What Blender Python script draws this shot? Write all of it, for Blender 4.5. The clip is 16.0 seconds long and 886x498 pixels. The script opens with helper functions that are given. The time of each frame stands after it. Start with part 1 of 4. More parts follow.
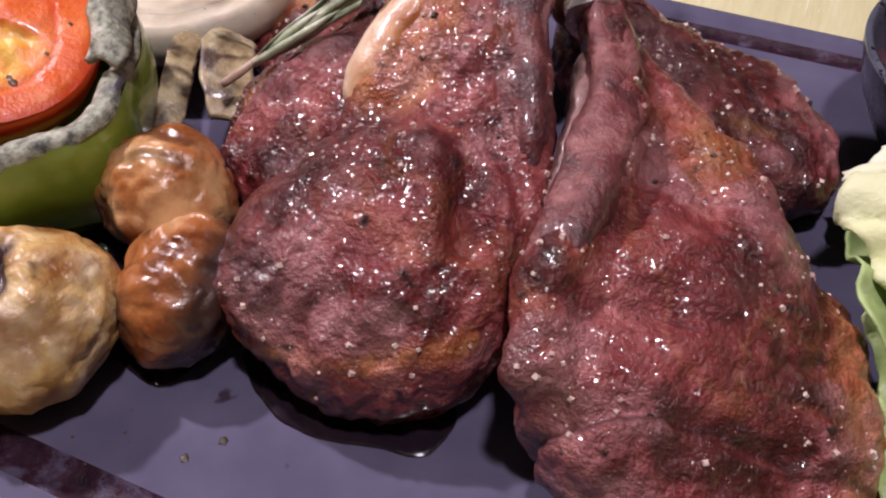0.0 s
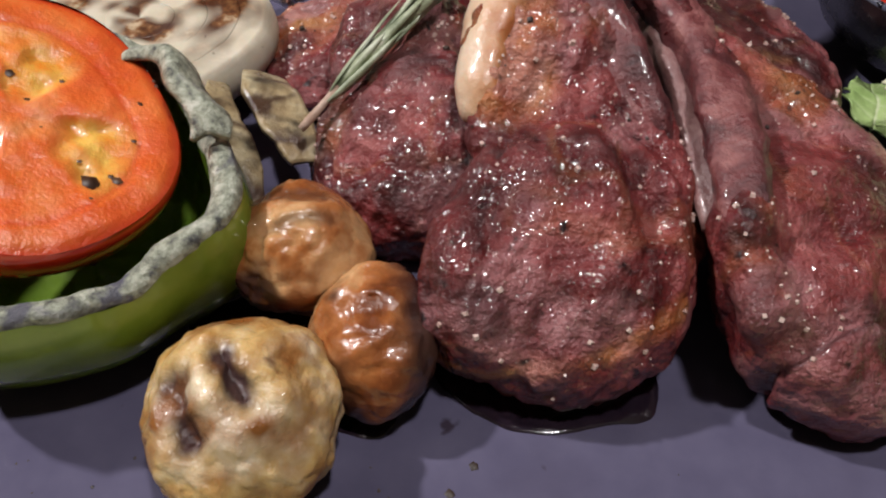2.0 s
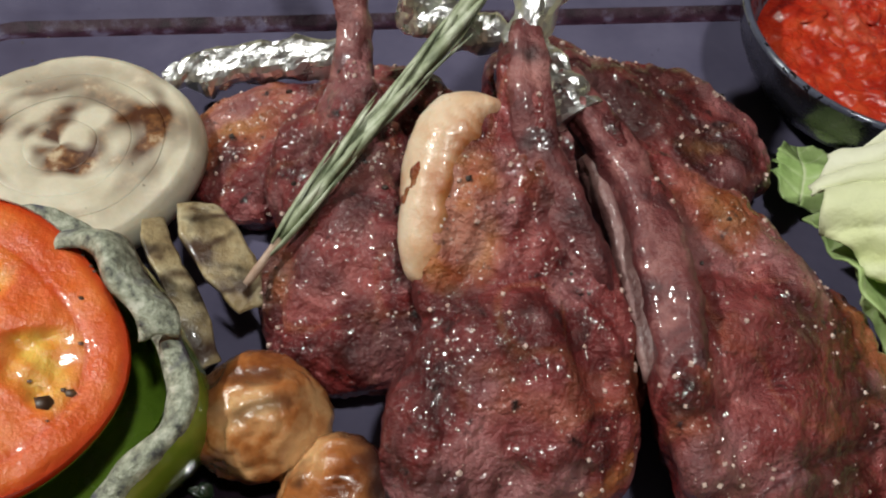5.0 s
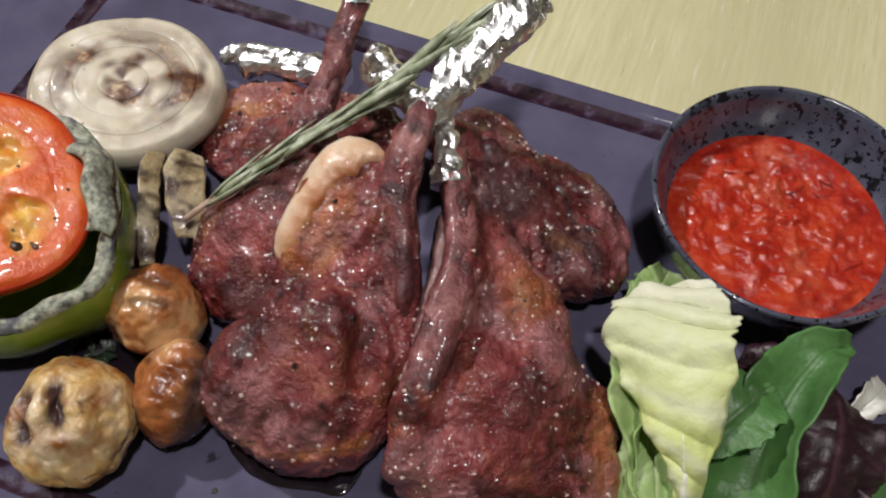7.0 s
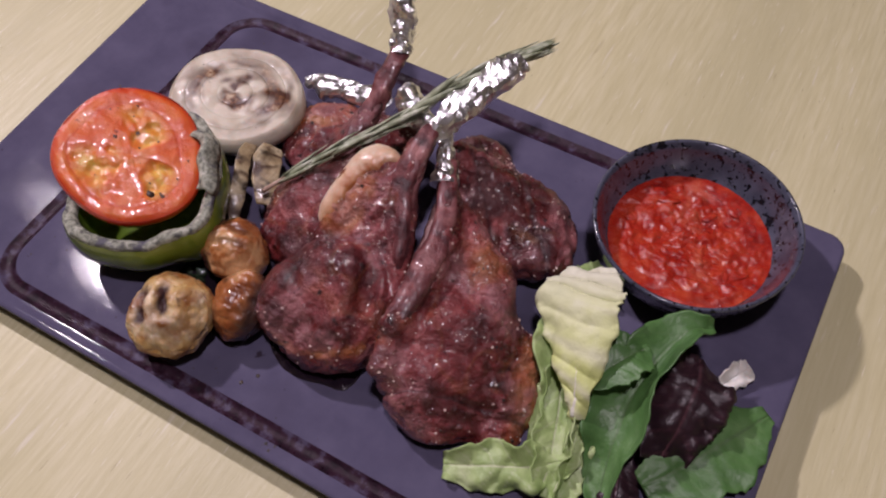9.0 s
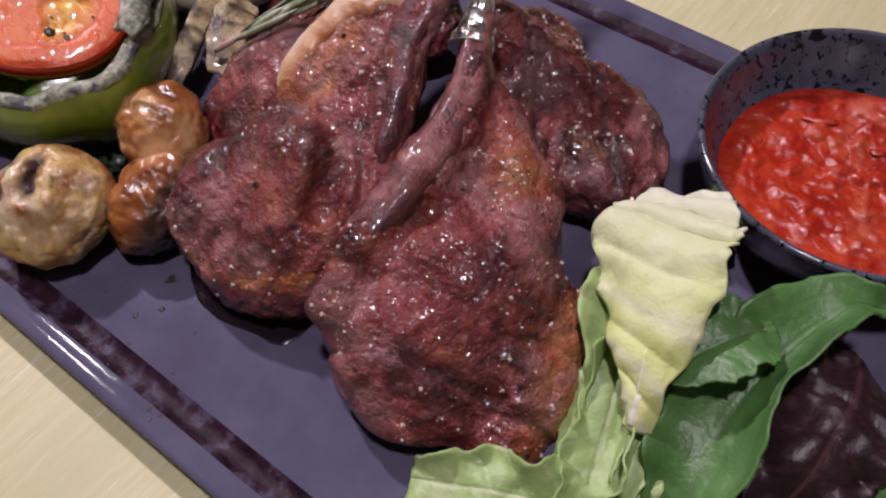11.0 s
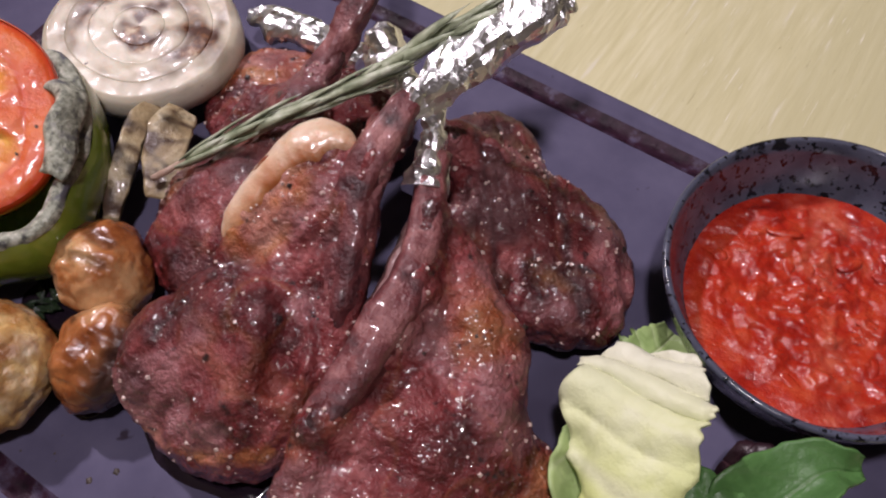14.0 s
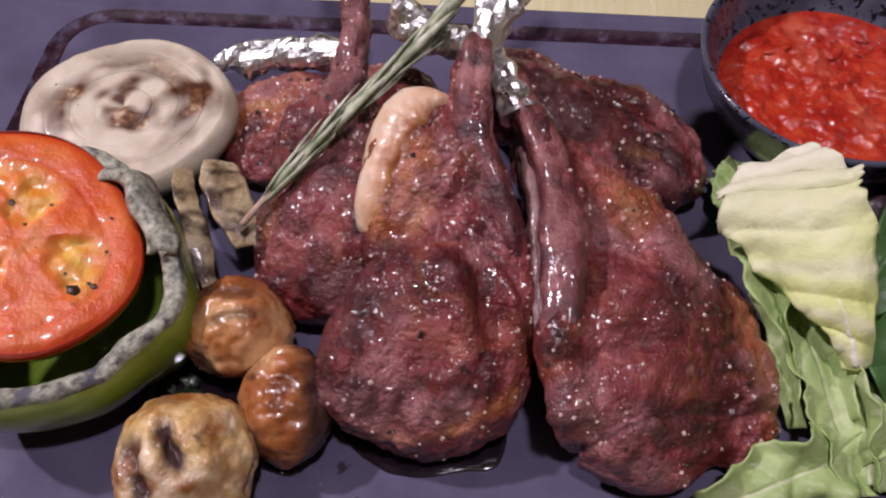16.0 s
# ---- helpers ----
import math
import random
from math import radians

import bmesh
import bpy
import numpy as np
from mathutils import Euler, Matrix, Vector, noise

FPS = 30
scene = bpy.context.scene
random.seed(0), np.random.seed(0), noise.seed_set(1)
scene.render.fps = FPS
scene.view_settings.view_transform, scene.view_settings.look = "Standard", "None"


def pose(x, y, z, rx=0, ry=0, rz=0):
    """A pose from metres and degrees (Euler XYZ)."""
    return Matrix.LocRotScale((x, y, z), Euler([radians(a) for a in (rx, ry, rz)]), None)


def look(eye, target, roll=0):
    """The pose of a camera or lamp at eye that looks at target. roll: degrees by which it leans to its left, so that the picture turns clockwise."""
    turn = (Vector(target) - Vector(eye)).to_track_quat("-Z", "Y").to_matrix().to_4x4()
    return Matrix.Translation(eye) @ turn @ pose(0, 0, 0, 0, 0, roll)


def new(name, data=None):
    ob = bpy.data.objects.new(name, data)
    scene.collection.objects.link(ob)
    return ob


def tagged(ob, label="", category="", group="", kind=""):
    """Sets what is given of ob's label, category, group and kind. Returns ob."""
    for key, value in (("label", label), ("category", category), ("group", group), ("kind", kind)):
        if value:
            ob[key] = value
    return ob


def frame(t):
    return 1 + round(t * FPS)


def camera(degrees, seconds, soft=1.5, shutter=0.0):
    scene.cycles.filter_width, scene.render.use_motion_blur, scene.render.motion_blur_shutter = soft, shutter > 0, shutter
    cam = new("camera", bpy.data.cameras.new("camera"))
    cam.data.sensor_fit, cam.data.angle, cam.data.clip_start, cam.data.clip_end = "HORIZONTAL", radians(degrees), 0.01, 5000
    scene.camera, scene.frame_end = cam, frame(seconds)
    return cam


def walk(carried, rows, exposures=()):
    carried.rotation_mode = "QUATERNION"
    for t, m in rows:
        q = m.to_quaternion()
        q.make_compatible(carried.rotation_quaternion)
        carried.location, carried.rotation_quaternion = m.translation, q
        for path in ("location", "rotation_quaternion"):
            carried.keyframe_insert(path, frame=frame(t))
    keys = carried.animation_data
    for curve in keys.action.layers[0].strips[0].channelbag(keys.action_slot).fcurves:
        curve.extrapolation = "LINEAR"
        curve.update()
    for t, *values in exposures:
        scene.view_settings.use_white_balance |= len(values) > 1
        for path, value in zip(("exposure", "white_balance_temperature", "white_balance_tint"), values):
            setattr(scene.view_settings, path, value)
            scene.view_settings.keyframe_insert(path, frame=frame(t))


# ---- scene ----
cam = camera(55.32, 16.0, soft=2.1)
PATH = [
    (0, (0.0590, -0.1275, 0.1389), (0.0019, -0.0003, -0.0044), -0.43),
    (0.5, (0.0431, -0.1341, 0.1418), (0.0014, -0.0038, -0.0041), 0.62),
    (1, (0.0266, -0.1415, 0.1423), (-0.0021, -0.0094, -0.0051), 0.73),
    (1.5, (0.0066, -0.1425, 0.1473), (-0.0099, -0.0098, -0.0014), 0.31),
    (2, (-0.0117, -0.1414, 0.1522), (-0.0154, -0.0112, 0.0005), 0.94),
    (2.5, (-0.0352, -0.1433, 0.1533), (-0.0225, -0.0139, 0.0013), 2.73),
    (3, (-0.0567, -0.1356, 0.1591), (-0.0365, -0.0104, 0.0044), 2.06),
    (3.5, (-0.0552, -0.1254, 0.1628), (-0.0312, -0.0085, 0.0023), 2.40),
    (4, (-0.0418, -0.1071, 0.1676), (-0.0155, 0.0041, 0.0035), 3.10),
    (6.5, (0.0387, -0.0949, 0.2288), (0.0138, 0.0003, 0.0546), 1.83),
    (7, (0.0667, -0.1056, 0.2439), (0.0346, -0.0111, 0.0706), 1.97),
    (7.5, (0.0913, -0.1199, 0.2763), (0.0472, -0.0259, 0.1054), -0.62),
    (8, (0.1167, -0.1349, 0.3082), (0.0677, -0.0415, 0.1382), -0.85),
    (8.5, (0.1306, -0.1493, 0.3373), (0.0770, -0.0558, 0.1687), -1.49),
    (9, (0.1275, -0.1535, 0.3168), (0.0721, -0.0608, 0.1485), -1.79),
    (11.5, (0.1258, -0.0917, 0.1892), (0.0378, -0.0127, 0.0279), -6.27),
    (12, (0.1446, -0.0693, 0.1879), (0.0442, -0.0003, 0.0293), -8.21),
    (12.5, (0.1411, -0.0509, 0.2030), (0.0411, 0.0058, 0.0393), -9.87),
    (13, (0.1252, -0.0498, 0.2125), (0.0228, 0.0069, 0.0503), -9.13),
    (13.5, (0.1128, -0.0558, 0.2177), (0.0266, 0.0058, 0.0480), -8.08),
    (14, (0.0970, -0.0713, 0.2215), (0.0376, 0.0093, 0.0484), -2.81),
    (14.5, (0.0842, -0.0960, 0.2148), (0.0376, -0.0008, 0.0452), -2.92),
    (15, (0.0661, -0.1089, 0.2138), (0.0303, -0.0081, 0.0449), -5.62),
    (15.5, (0.0452, -0.1179, 0.2175), (0.0196, -0.0122, 0.0497), -5.79),
    (16, (0.0259, -0.1281, 0.2173), (0.0097, -0.0215, 0.0488), -3.61),
]
EXPOSURES = [(0, 0.20, 6500, 24), (1.5, 0.06, 6500, 14), (2.5, -0.02, 6500, 3), (4, -0.22, 6600, -4), (6.5, -0.12, 6550, 4), (7, -0.16, 6500, 6),
             (8.5, -0.46, 6400, 28), (9.2, -0.46, 6400, 31), (12, -0.12, 6400, 21), (13.5, -0.14, 6400, 22), (14.5, -0.20, 6450, 24), (16, -0.20, 6400, 28)]
walk(cam, [(t, look(eye, target, roll)) for t, eye, target, roll in PATH], EXPOSURES)

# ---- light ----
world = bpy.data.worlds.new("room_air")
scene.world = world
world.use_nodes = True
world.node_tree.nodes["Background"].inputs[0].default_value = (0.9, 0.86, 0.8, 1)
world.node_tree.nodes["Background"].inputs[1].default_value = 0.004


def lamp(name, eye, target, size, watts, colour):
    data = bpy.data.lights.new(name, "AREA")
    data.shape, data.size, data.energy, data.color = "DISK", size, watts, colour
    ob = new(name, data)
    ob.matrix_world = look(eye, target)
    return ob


lamp("key_lamp", (-0.82, 0.24, 1.02), (0, 0, 0.02), 0.06, 14.0, (1.0, 0.95, 0.96))
# Unseen overhead fill, added to brighten the front and right of the food.
lamp("overhead_fill_lamp", (0.13, -0.12, 0.96), (0, 0, 0), 0.07, 5.2, (1.0, 0.95, 0.96))

# ---- materials ----


def ramp(nt, fac, stops):
    n = nt.nodes.new("ShaderNodeValToRGB")
    els = n.color_ramp.elements
    while len(els) < len(stops):
        els.new(0.5)
    for e, (p, c) in zip(els, stops):
        e.position, e.color = p, (*c, 1)
    nt.links.new(fac, n.inputs[0])
    return n.outputs[0]


def noise_tex(nt, coord, scale, detail=4.0, rough=0.55, distort=0.0):
    n = nt.nodes.new("ShaderNodeTexNoise")
    n.inputs["Scale"].default_value, n.inputs["Detail"].default_value = scale, detail
    n.inputs["Roughness"].default_value, n.inputs["Distortion"].default_value = rough, distort
    nt.links.new(coord, n.inputs["Vector"])
    return n.outputs[0]


def blend(nt, fac, a, b):
    n = nt.nodes.new("ShaderNodeMix")
    n.data_type = "RGBA"
    if isinstance(fac, float):
        n.inputs[0].default_value = fac
    else:
        nt.links.new(fac, n.inputs[0])
    for sock, v in ((n.inputs[6], a), (n.inputs[7], b)):
        if isinstance(v, tuple):
            sock.default_value = (*v, 1)
        else:
            nt.links.new(v, sock)
    return n.outputs[2]


def mat(name, stops, scale, rough=(0.3, 0.5), bump=0.0, bump_scale=300.0, stretch=(1, 1, 1), metal=0.0, coat=0.0,
        sss=0.0, spec=0.5, spots=(), layers=(), distort=0.0, detail=5.0, dist=0.001, tones=None, translucent=0.0, film=0.5):
    """stops: colour ramp over noise; spots: (colour, scale, from, to) noise masks; layers: (attribute, colour) masks kept on the mesh."""
    m = bpy.data.materials.new(name)
    m.use_nodes = True
    nt = m.node_tree
    b = nt.nodes["Principled BSDF"]
    tc = nt.nodes.new("ShaderNodeTexCoord")
    mp = nt.nodes.new("ShaderNodeMapping")
    mp.inputs["Scale"].default_value = stretch
    nt.links.new(tc.outputs["Object"], mp.inputs[0])
    co = mp.outputs[0]
    col = ramp(nt, noise_tex(nt, co, scale, detail, 0.6, distort), stops)
    if tones:
        col = blend(nt, ramp(nt, noise_tex(nt, co, tones[0], 2.0), [(0.35, (0, 0, 0)), (0.7, (1, 1, 1))]), col, tones[1])
    for attr, c in layers:
        at = nt.nodes.new("ShaderNodeAttribute")
        at.attribute_name = attr
        cc = ramp(nt, noise_tex(nt, co, scale * 2, 4.0), c) if isinstance(c, list) else c
        col = blend(nt, at.outputs["Fac"], col, cc)
    for c, s, lo, hi in spots:
        mask = ramp(nt, noise_tex(nt, co, s, 3.0), [(lo, (0, 0, 0)), (hi, (1, 1, 1))])
        col = blend(nt, mask, col, c)
    nt.links.new(col, b.inputs["Base Color"])
    r = ramp(nt, noise_tex(nt, co, scale * 1.7, 4.0), [(0.3, (rough[0],) * 3), (0.7, (rough[1],) * 3)])
    nt.links.new(r, b.inputs["Roughness"])
    b.inputs["Metallic"].default_value = metal
    b.inputs["Coat Weight"].default_value = coat
    b.inputs["Coat Roughness"].default_value = 0.10
    b.inputs["Specular IOR Level"].default_value = spec
    if sss:
        b.inputs["Subsurface Weight"].default_value = sss
        b.inputs["Subsurface Radius"].default_value = (1.0, 0.4, 0.25)
        b.inputs["Subsurface Scale"].default_value = 0.003
    if translucent:
        b.inputs["Transmission Weight"].default_value = 0.0
        tr = nt.nodes.new("ShaderNodeBsdfTranslucent")
        nt.links.new(col, tr.inputs[0])
        mx = nt.nodes.new("ShaderNodeMixShader")
        mx.inputs[0].default_value = translucent
        nt.links.new(b.outputs[0], mx.inputs[1])
        nt.links.new(tr.outputs[0], mx.inputs[2])
        nt.links.new(mx.outputs[0], nt.nodes["Material Output"].inputs[0])
    if bump:
        bn = nt.nodes.new("ShaderNodeBump")
        bn.inputs["Strength"].default_value, bn.inputs["Distance"].default_value = bump, dist
        ad = nt.nodes.new("ShaderNodeMath")
        ad.operation = "MULTIPLY_ADD"
        ad.inputs[1].default_value = 0.45
        nt.links.new(noise_tex(nt, co, bump_scale * 3.1, 3.0, 0.6), ad.inputs[0])
        nt.links.new(noise_tex(nt, co, bump_scale, 5.0, 0.6), ad.inputs[2])
        nt.links.new(ad.outputs[0], bn.inputs["Height"])
        nt.links.new(bn.outputs[0], b.inputs["Normal"])
        cn = nt.nodes.new("ShaderNodeBump")
        cn.inputs["Strength"].default_value, cn.inputs["Distance"].default_value = min(1.0, bump * film), dist
        nt.links.new(noise_tex(nt, co, bump_scale * 0.8, 2.0, 0.5), cn.inputs["Height"])
        nt.links.new(cn.outputs[0], b.inputs["Coat Normal"])
    return m


PLATE = mat("slate_glaze", [(0.3, (0.082, 0.075, 0.124)), (0.7, (0.112, 0.103, 0.162))], 60, (0.04, 0.08), 0.04, 900, spec=0.04,
            spots=[((0.04, 0.03, 0.045), 130, 0.72, 0.78), ((0.068, 0.060, 0.098), 22, 0.55, 0.75)], dist=0.0004)
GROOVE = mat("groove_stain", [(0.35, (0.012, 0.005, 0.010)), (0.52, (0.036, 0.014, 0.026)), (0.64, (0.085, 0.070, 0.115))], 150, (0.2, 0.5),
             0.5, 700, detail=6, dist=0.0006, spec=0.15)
# Near-black wet gloss; its darkness under the chop is contact shade.
DARK_GLOSS = mat("dark_wet_gloss", [(0.3, (0.008, 0.005, 0.010)), (0.7, (0.02, 0.012, 0.018))], 80, (0.04, 0.12), 0.1, 200, coat=0.5)
TABLE = mat("table_laminate", [(0.30, (0.56, 0.515, 0.29)), (0.5, (0.63, 0.585, 0.345)), (0.70, (0.70, 0.655, 0.425))], 70, (0.35, 0.55), 0.25, 110,
            stretch=(6.0, 0.45, 1.0), spots=[((0.33, 0.27, 0.14), 42, 0.70, 0.80), ((0.68, 0.64, 0.48), 60, 0.64, 0.74),
                                               ((0.72, 0.68, 0.52), 150, 0.66, 0.71), ((0.34, 0.29, 0.15), 170, 0.70, 0.75)],
            tones=(2.5, (0.52, 0.485, 0.28)), dist=0.0009)
MEAT = mat("grilled_lamb", [(0.30, (0.026, 0.004, 0.005)), (0.44, (0.105, 0.013, 0.014)), (0.56, (0.19, 0.030, 0.031)), (0.72, (0.40, 0.125, 0.118))], 70,
           (0.17, 0.47), 0.9, 310, coat=0.50, spec=0.42, sss=0.03, distort=0.8, detail=9, film=1.0,
           layers=[("fat", [(0.35, (0.42, 0.105, 0.020)), (0.65, (0.62, 0.29, 0.10))]), ("pale", [(0.35, (0.22, 0.072, 0.078)), (0.62, (0.42, 0.19, 0.195))]), ("char_dark", (0.018, 0.005, 0.007))],
           spots=[((0.23, 0.070, 0.072), 34, 0.58, 0.88), ((0.018, 0.005, 0.007), 48, 0.62, 0.80), ((0.015, 0.004, 0.005), 210, 0.63, 0.72)], dist=0.0019)
FAT = mat("roasted_fat", [(0.30, (0.50, 0.22, 0.09)), (0.44, (0.66, 0.43, 0.27)), (0.62, (0.76, 0.60, 0.45))], 60, (0.25, 0.45), 0.35, 260, coat=0.3, sss=0.15,
          layers=[("rim", [(0.35, (0.36, 0.09, 0.025)), (0.65, (0.52, 0.21, 0.07))])], spots=[((0.18, 0.055, 0.02), 110, 0.66, 0.76)])
BONE = mat("seared_rib", [(0.34, (0.045, 0.010, 0.013)), (0.52, (0.15, 0.036, 0.038)), (0.70, (0.36, 0.15, 0.14))], 100, (0.28, 0.55), 0.85, 380, coat=0.3,
           stretch=(1, 1, 1), distort=0.5, spots=[((0.03, 0.014, 0.016), 60, 0.58, 0.72)])
BAREBONE = mat("bare_bone", [(0.3, (0.11, 0.034, 0.036)), (0.55, (0.21, 0.105, 0.10)), (0.75, (0.34, 0.22, 0.205))], 110, (0.3, 0.5), 0.6, 340, coat=0.2)
FOIL = mat("aluminium_foil", [(0.3, (0.90, 0.90, 0.91)), (0.7, (0.96, 0.96, 0.97))], 80, (0.22, 0.38), 0.5, 170, metal=1.0, dist=0.0015)
SALT = mat("coarse_salt", [(0.3, (0.44, 0.27, 0.23)), (0.7, (0.74, 0.60, 0.54))], 300, (0.15, 0.3))
PEPPERCORN = mat("cracked_pepper", [(0.3, (0.012, 0.008, 0.007)), (0.7, (0.05, 0.03, 0.02))], 300, (0.4, 0.7))
MUSH = mat("roast_mushroom", [(0.36, (0.05, 0.012, 0.005)), (0.46, (0.19, 0.052, 0.014)), (0.56, (0.38, 0.135, 0.040)), (0.69, (0.64, 0.38, 0.18))], 44, (0.16, 0.4),
           0.35, 260, coat=0.35, sss=0.08, layers=[("char_dark", (0.035, 0.016, 0.014))], spots=[((0.06, 0.022, 0.010), 70, 0.62, 0.74)])
MUSHPALE = mat("pale_mushroom", [(0.30, (0.20, 0.075, 0.020)), (0.41, (0.44, 0.22, 0.055)), (0.53, (0.60, 0.40, 0.16)), (0.68, (0.78, 0.66, 0.48))], 66, (0.2, 0.45),
               0.5, 320, coat=0.12, sss=0.08, layers=[("char_dark", (0.055, 0.026, 0.024))], spots=[((0.24, 0.09, 0.022), 62, 0.49, 0.66), ((0.10, 0.035, 0.012), 120, 0.64, 0.74)])
TOMFLESH = mat("tomato_flesh", [(0.30, (0.66, 0.075, 0.014)), (0.5, (0.76, 0.145, 0.028)), (0.7, (0.84, 0.26, 0.07))], 80, (0.20, 0.45), 0.35, 420, coat=0.35, sss=0.2,
               layers=[("gel", [(0.35, (0.76, 0.26, 0.03)), (0.60, (0.84, 0.50, 0.10))]), ("core", [(0.35, (0.74, 0.17, 0.04)), (0.65, (0.82, 0.34, 0.14))]), ("wall", (0.62, 0.050, 0.012))],
               spots=[((0.22, 0.02, 0.008), 140, 0.70, 0.78)])
TOMSKIN = mat("tomato_skin", [(0.3, (0.55, 0.020, 0.008)), (0.7, (0.66, 0.05, 0.015))], 60, (0.10, 0.2), 0.1, 200, coat=0.6, sss=0.1)
SEED = mat("charred_seed", [(0.3, (0.03, 0.012, 0.006)), (0.7, (0.10, 0.04, 0.015))], 300, (0.3, 0.5))
GREENSKIN = mat("pepper_skin", [(0.3, (0.08, 0.13, 0.012)), (0.55, (0.16, 0.24, 0.025)), (0.75, (0.25, 0.34, 0.05))], 40, (0.12, 0.25), 0.1, 200, coat=0.5, sss=0.05,
                spots=[((0.03, 0.03, 0.008), 90, 0.70, 0.78)])
GREENIN = mat("pepper_inside", [(0.3, (0.08, 0.15, 0.014)), (0.7, (0.18, 0.29, 0.035))], 50, (0.15, 0.35), 0.25, 250, coat=0.3)
CHARRIM = mat("pepper_charred_rim", [(0.34, (0.06, 0.06, 0.06)), (0.43, (0.21, 0.22, 0.17)), (0.53, (0.36, 0.38, 0.29)), (0.66, (0.58, 0.58, 0.49))], 420, (0.3, 0.6),
              0.8, 700, distort=0.1, detail=8, spots=[((0.035, 0.034, 0.048), 58, 0.53, 0.66), ((0.10, 0.10, 0.12), 140, 0.56, 0.66)])
ONION = mat("grilled_onion", [(0.3, (0.52, 0.45, 0.33)), (0.6, (0.63, 0.57, 0.45)), (0.8, (0.71, 0.66, 0.55))], 90, (0.32, 0.5), 0.15, 200, coat=0.08, spec=0.35, sss=0.15,
            layers=[("char_dark", [(0.50, (0.07, 0.022, 0.008)), (0.60, (0.20, 0.085, 0.03)), (0.70, (0.52, 0.40, 0.26))])], spots=[((0.08, 0.05, 0.035), 300, 0.70, 0.75)])
ZUC = mat("grilled_zucchini", [(0.3, (0.18, 0.115, 0.055)), (0.5, (0.38, 0.29, 0.16)), (0.7, (0.58, 0.51, 0.34))], 110, (0.2, 0.45), 0.5, 400, coat=0.3, layers=[("char_dark", (0.05, 0.022, 0.014))],
          spots=[((0.035, 0.022, 0.012), 75, 0.56, 0.68)])
ZUCSKIN = mat("zucchini_skin", [(0.3, (0.012, 0.022, 0.008)), (0.7, (0.05, 0.07, 0.02))], 90, (0.2, 0.4), 0.2, 300, coat=0.3)
NEEDLE = mat("rosemary_needle", [(0.3, (0.14, 0.17, 0.095)), (0.5, (0.33, 0.37, 0.24)), (0.7, (0.62, 0.65, 0.52))], 160, (0.35, 0.6), 0.2, 600)
TWIG = mat("rosemary_twig", [(0.3, (0.34, 0.20, 0.14)), (0.7, (0.58, 0.44, 0.35))], 200, (0.5, 0.7), 0.3, 700)
BOWLIN = mat("speckled_glaze", [(0.3, (0.045, 0.048, 0.072)), (0.7, (0.105, 0.112, 0.155))], 120, (0.10, 0.22), 0.1, 300, coat=0.35,
             spots=[((0.006, 0.006, 0.010), 480, 0.57, 0.62), ((0.008, 0.008, 0.012), 150, 0.62, 0.68)])
BOWLOUT = mat("black_glaze", [(0.3, (0.008, 0.008, 0.011)), (0.7, (0.018, 0.018, 0.024))], 200, (0.15, 0.35), 0.15, 500, coat=0.4)
SAUCE = mat("tomato_sauce", [(0.30, (0.24, 0.008, 0.004)), (0.46, (0.38, 0.021, 0.008)), (0.60, (0.46, 0.044, 0.015)), (0.74, (0.54, 0.095, 0.036))], 130, (0.18, 0.36), 0.4, 260,
            coat=0.25, sss=0.15, detail=7, dist=0.0015, layers=[("foam", [(0.35, (0.44, 0.06, 0.03)), (0.65, (0.58, 0.19, 0.11))])])
CABBAGE = mat("pale_lettuce", [(0.3, (0.52, 0.60, 0.17)), (0.55, (0.68, 0.74, 0.29)), (0.75, (0.80, 0.84, 0.52))], 45, (0.45, 0.6), 0.5, 200, translucent=0.15,
              layers=[("rib", (0.80, 0.79, 0.66))])
LETTUCE = mat("green_lettuce", [(0.3, (0.28, 0.43, 0.13)), (0.55, (0.46, 0.60, 0.25)), (0.75, (0.66, 0.75, 0.45))], 55, (0.35, 0.5), 0.4, 260, translucent=0.2,
              layers=[("rib", (0.66, 0.72, 0.46))])
SPINACH = mat("spinach", [(0.3, (0.045, 0.125, 0.030)), (0.55, (0.09, 0.215, 0.06)), (0.75, (0.16, 0.31, 0.11))], 50, (0.36, 0.52), 0.35, 240, translucent=0.12,
              layers=[("rib", (0.10, 0.19, 0.07))])
RADICCHIO = mat("dark_radicchio", [(0.3, (0.014, 0.006, 0.010)), (0.6, (0.035, 0.014, 0.020)), (0.8, (0.07, 0.03, 0.04))], 60, (0.32, 0.5), 0.35, 240, translucent=0.05,
                layers=[("rib", (0.10, 0.04, 0.05))])
PETAL = mat("white_stalk", [(0.3, (0.60, 0.56, 0.50)), (0.7, (0.78, 0.75, 0.68))], 90, (0.3, 0.45), 0.2, 300, sss=0.1)
HERB = mat("wet_herb", [(0.3, (0.008, 0.018, 0.008)), (0.7, (0.03, 0.05, 0.025))], 200, (0.08, 0.2), 0.4, 500, coat=0.8)
WALLPAINT = mat("warm_paint", [(0.3, (0.46, 0.42, 0.36)), (0.7, (0.52, 0.47, 0.40))], 3, (0.6, 0.8), 0.1, 80)

# ---- shaping tools; lengths in centimetres ----
CM = 0.01
V = np.array


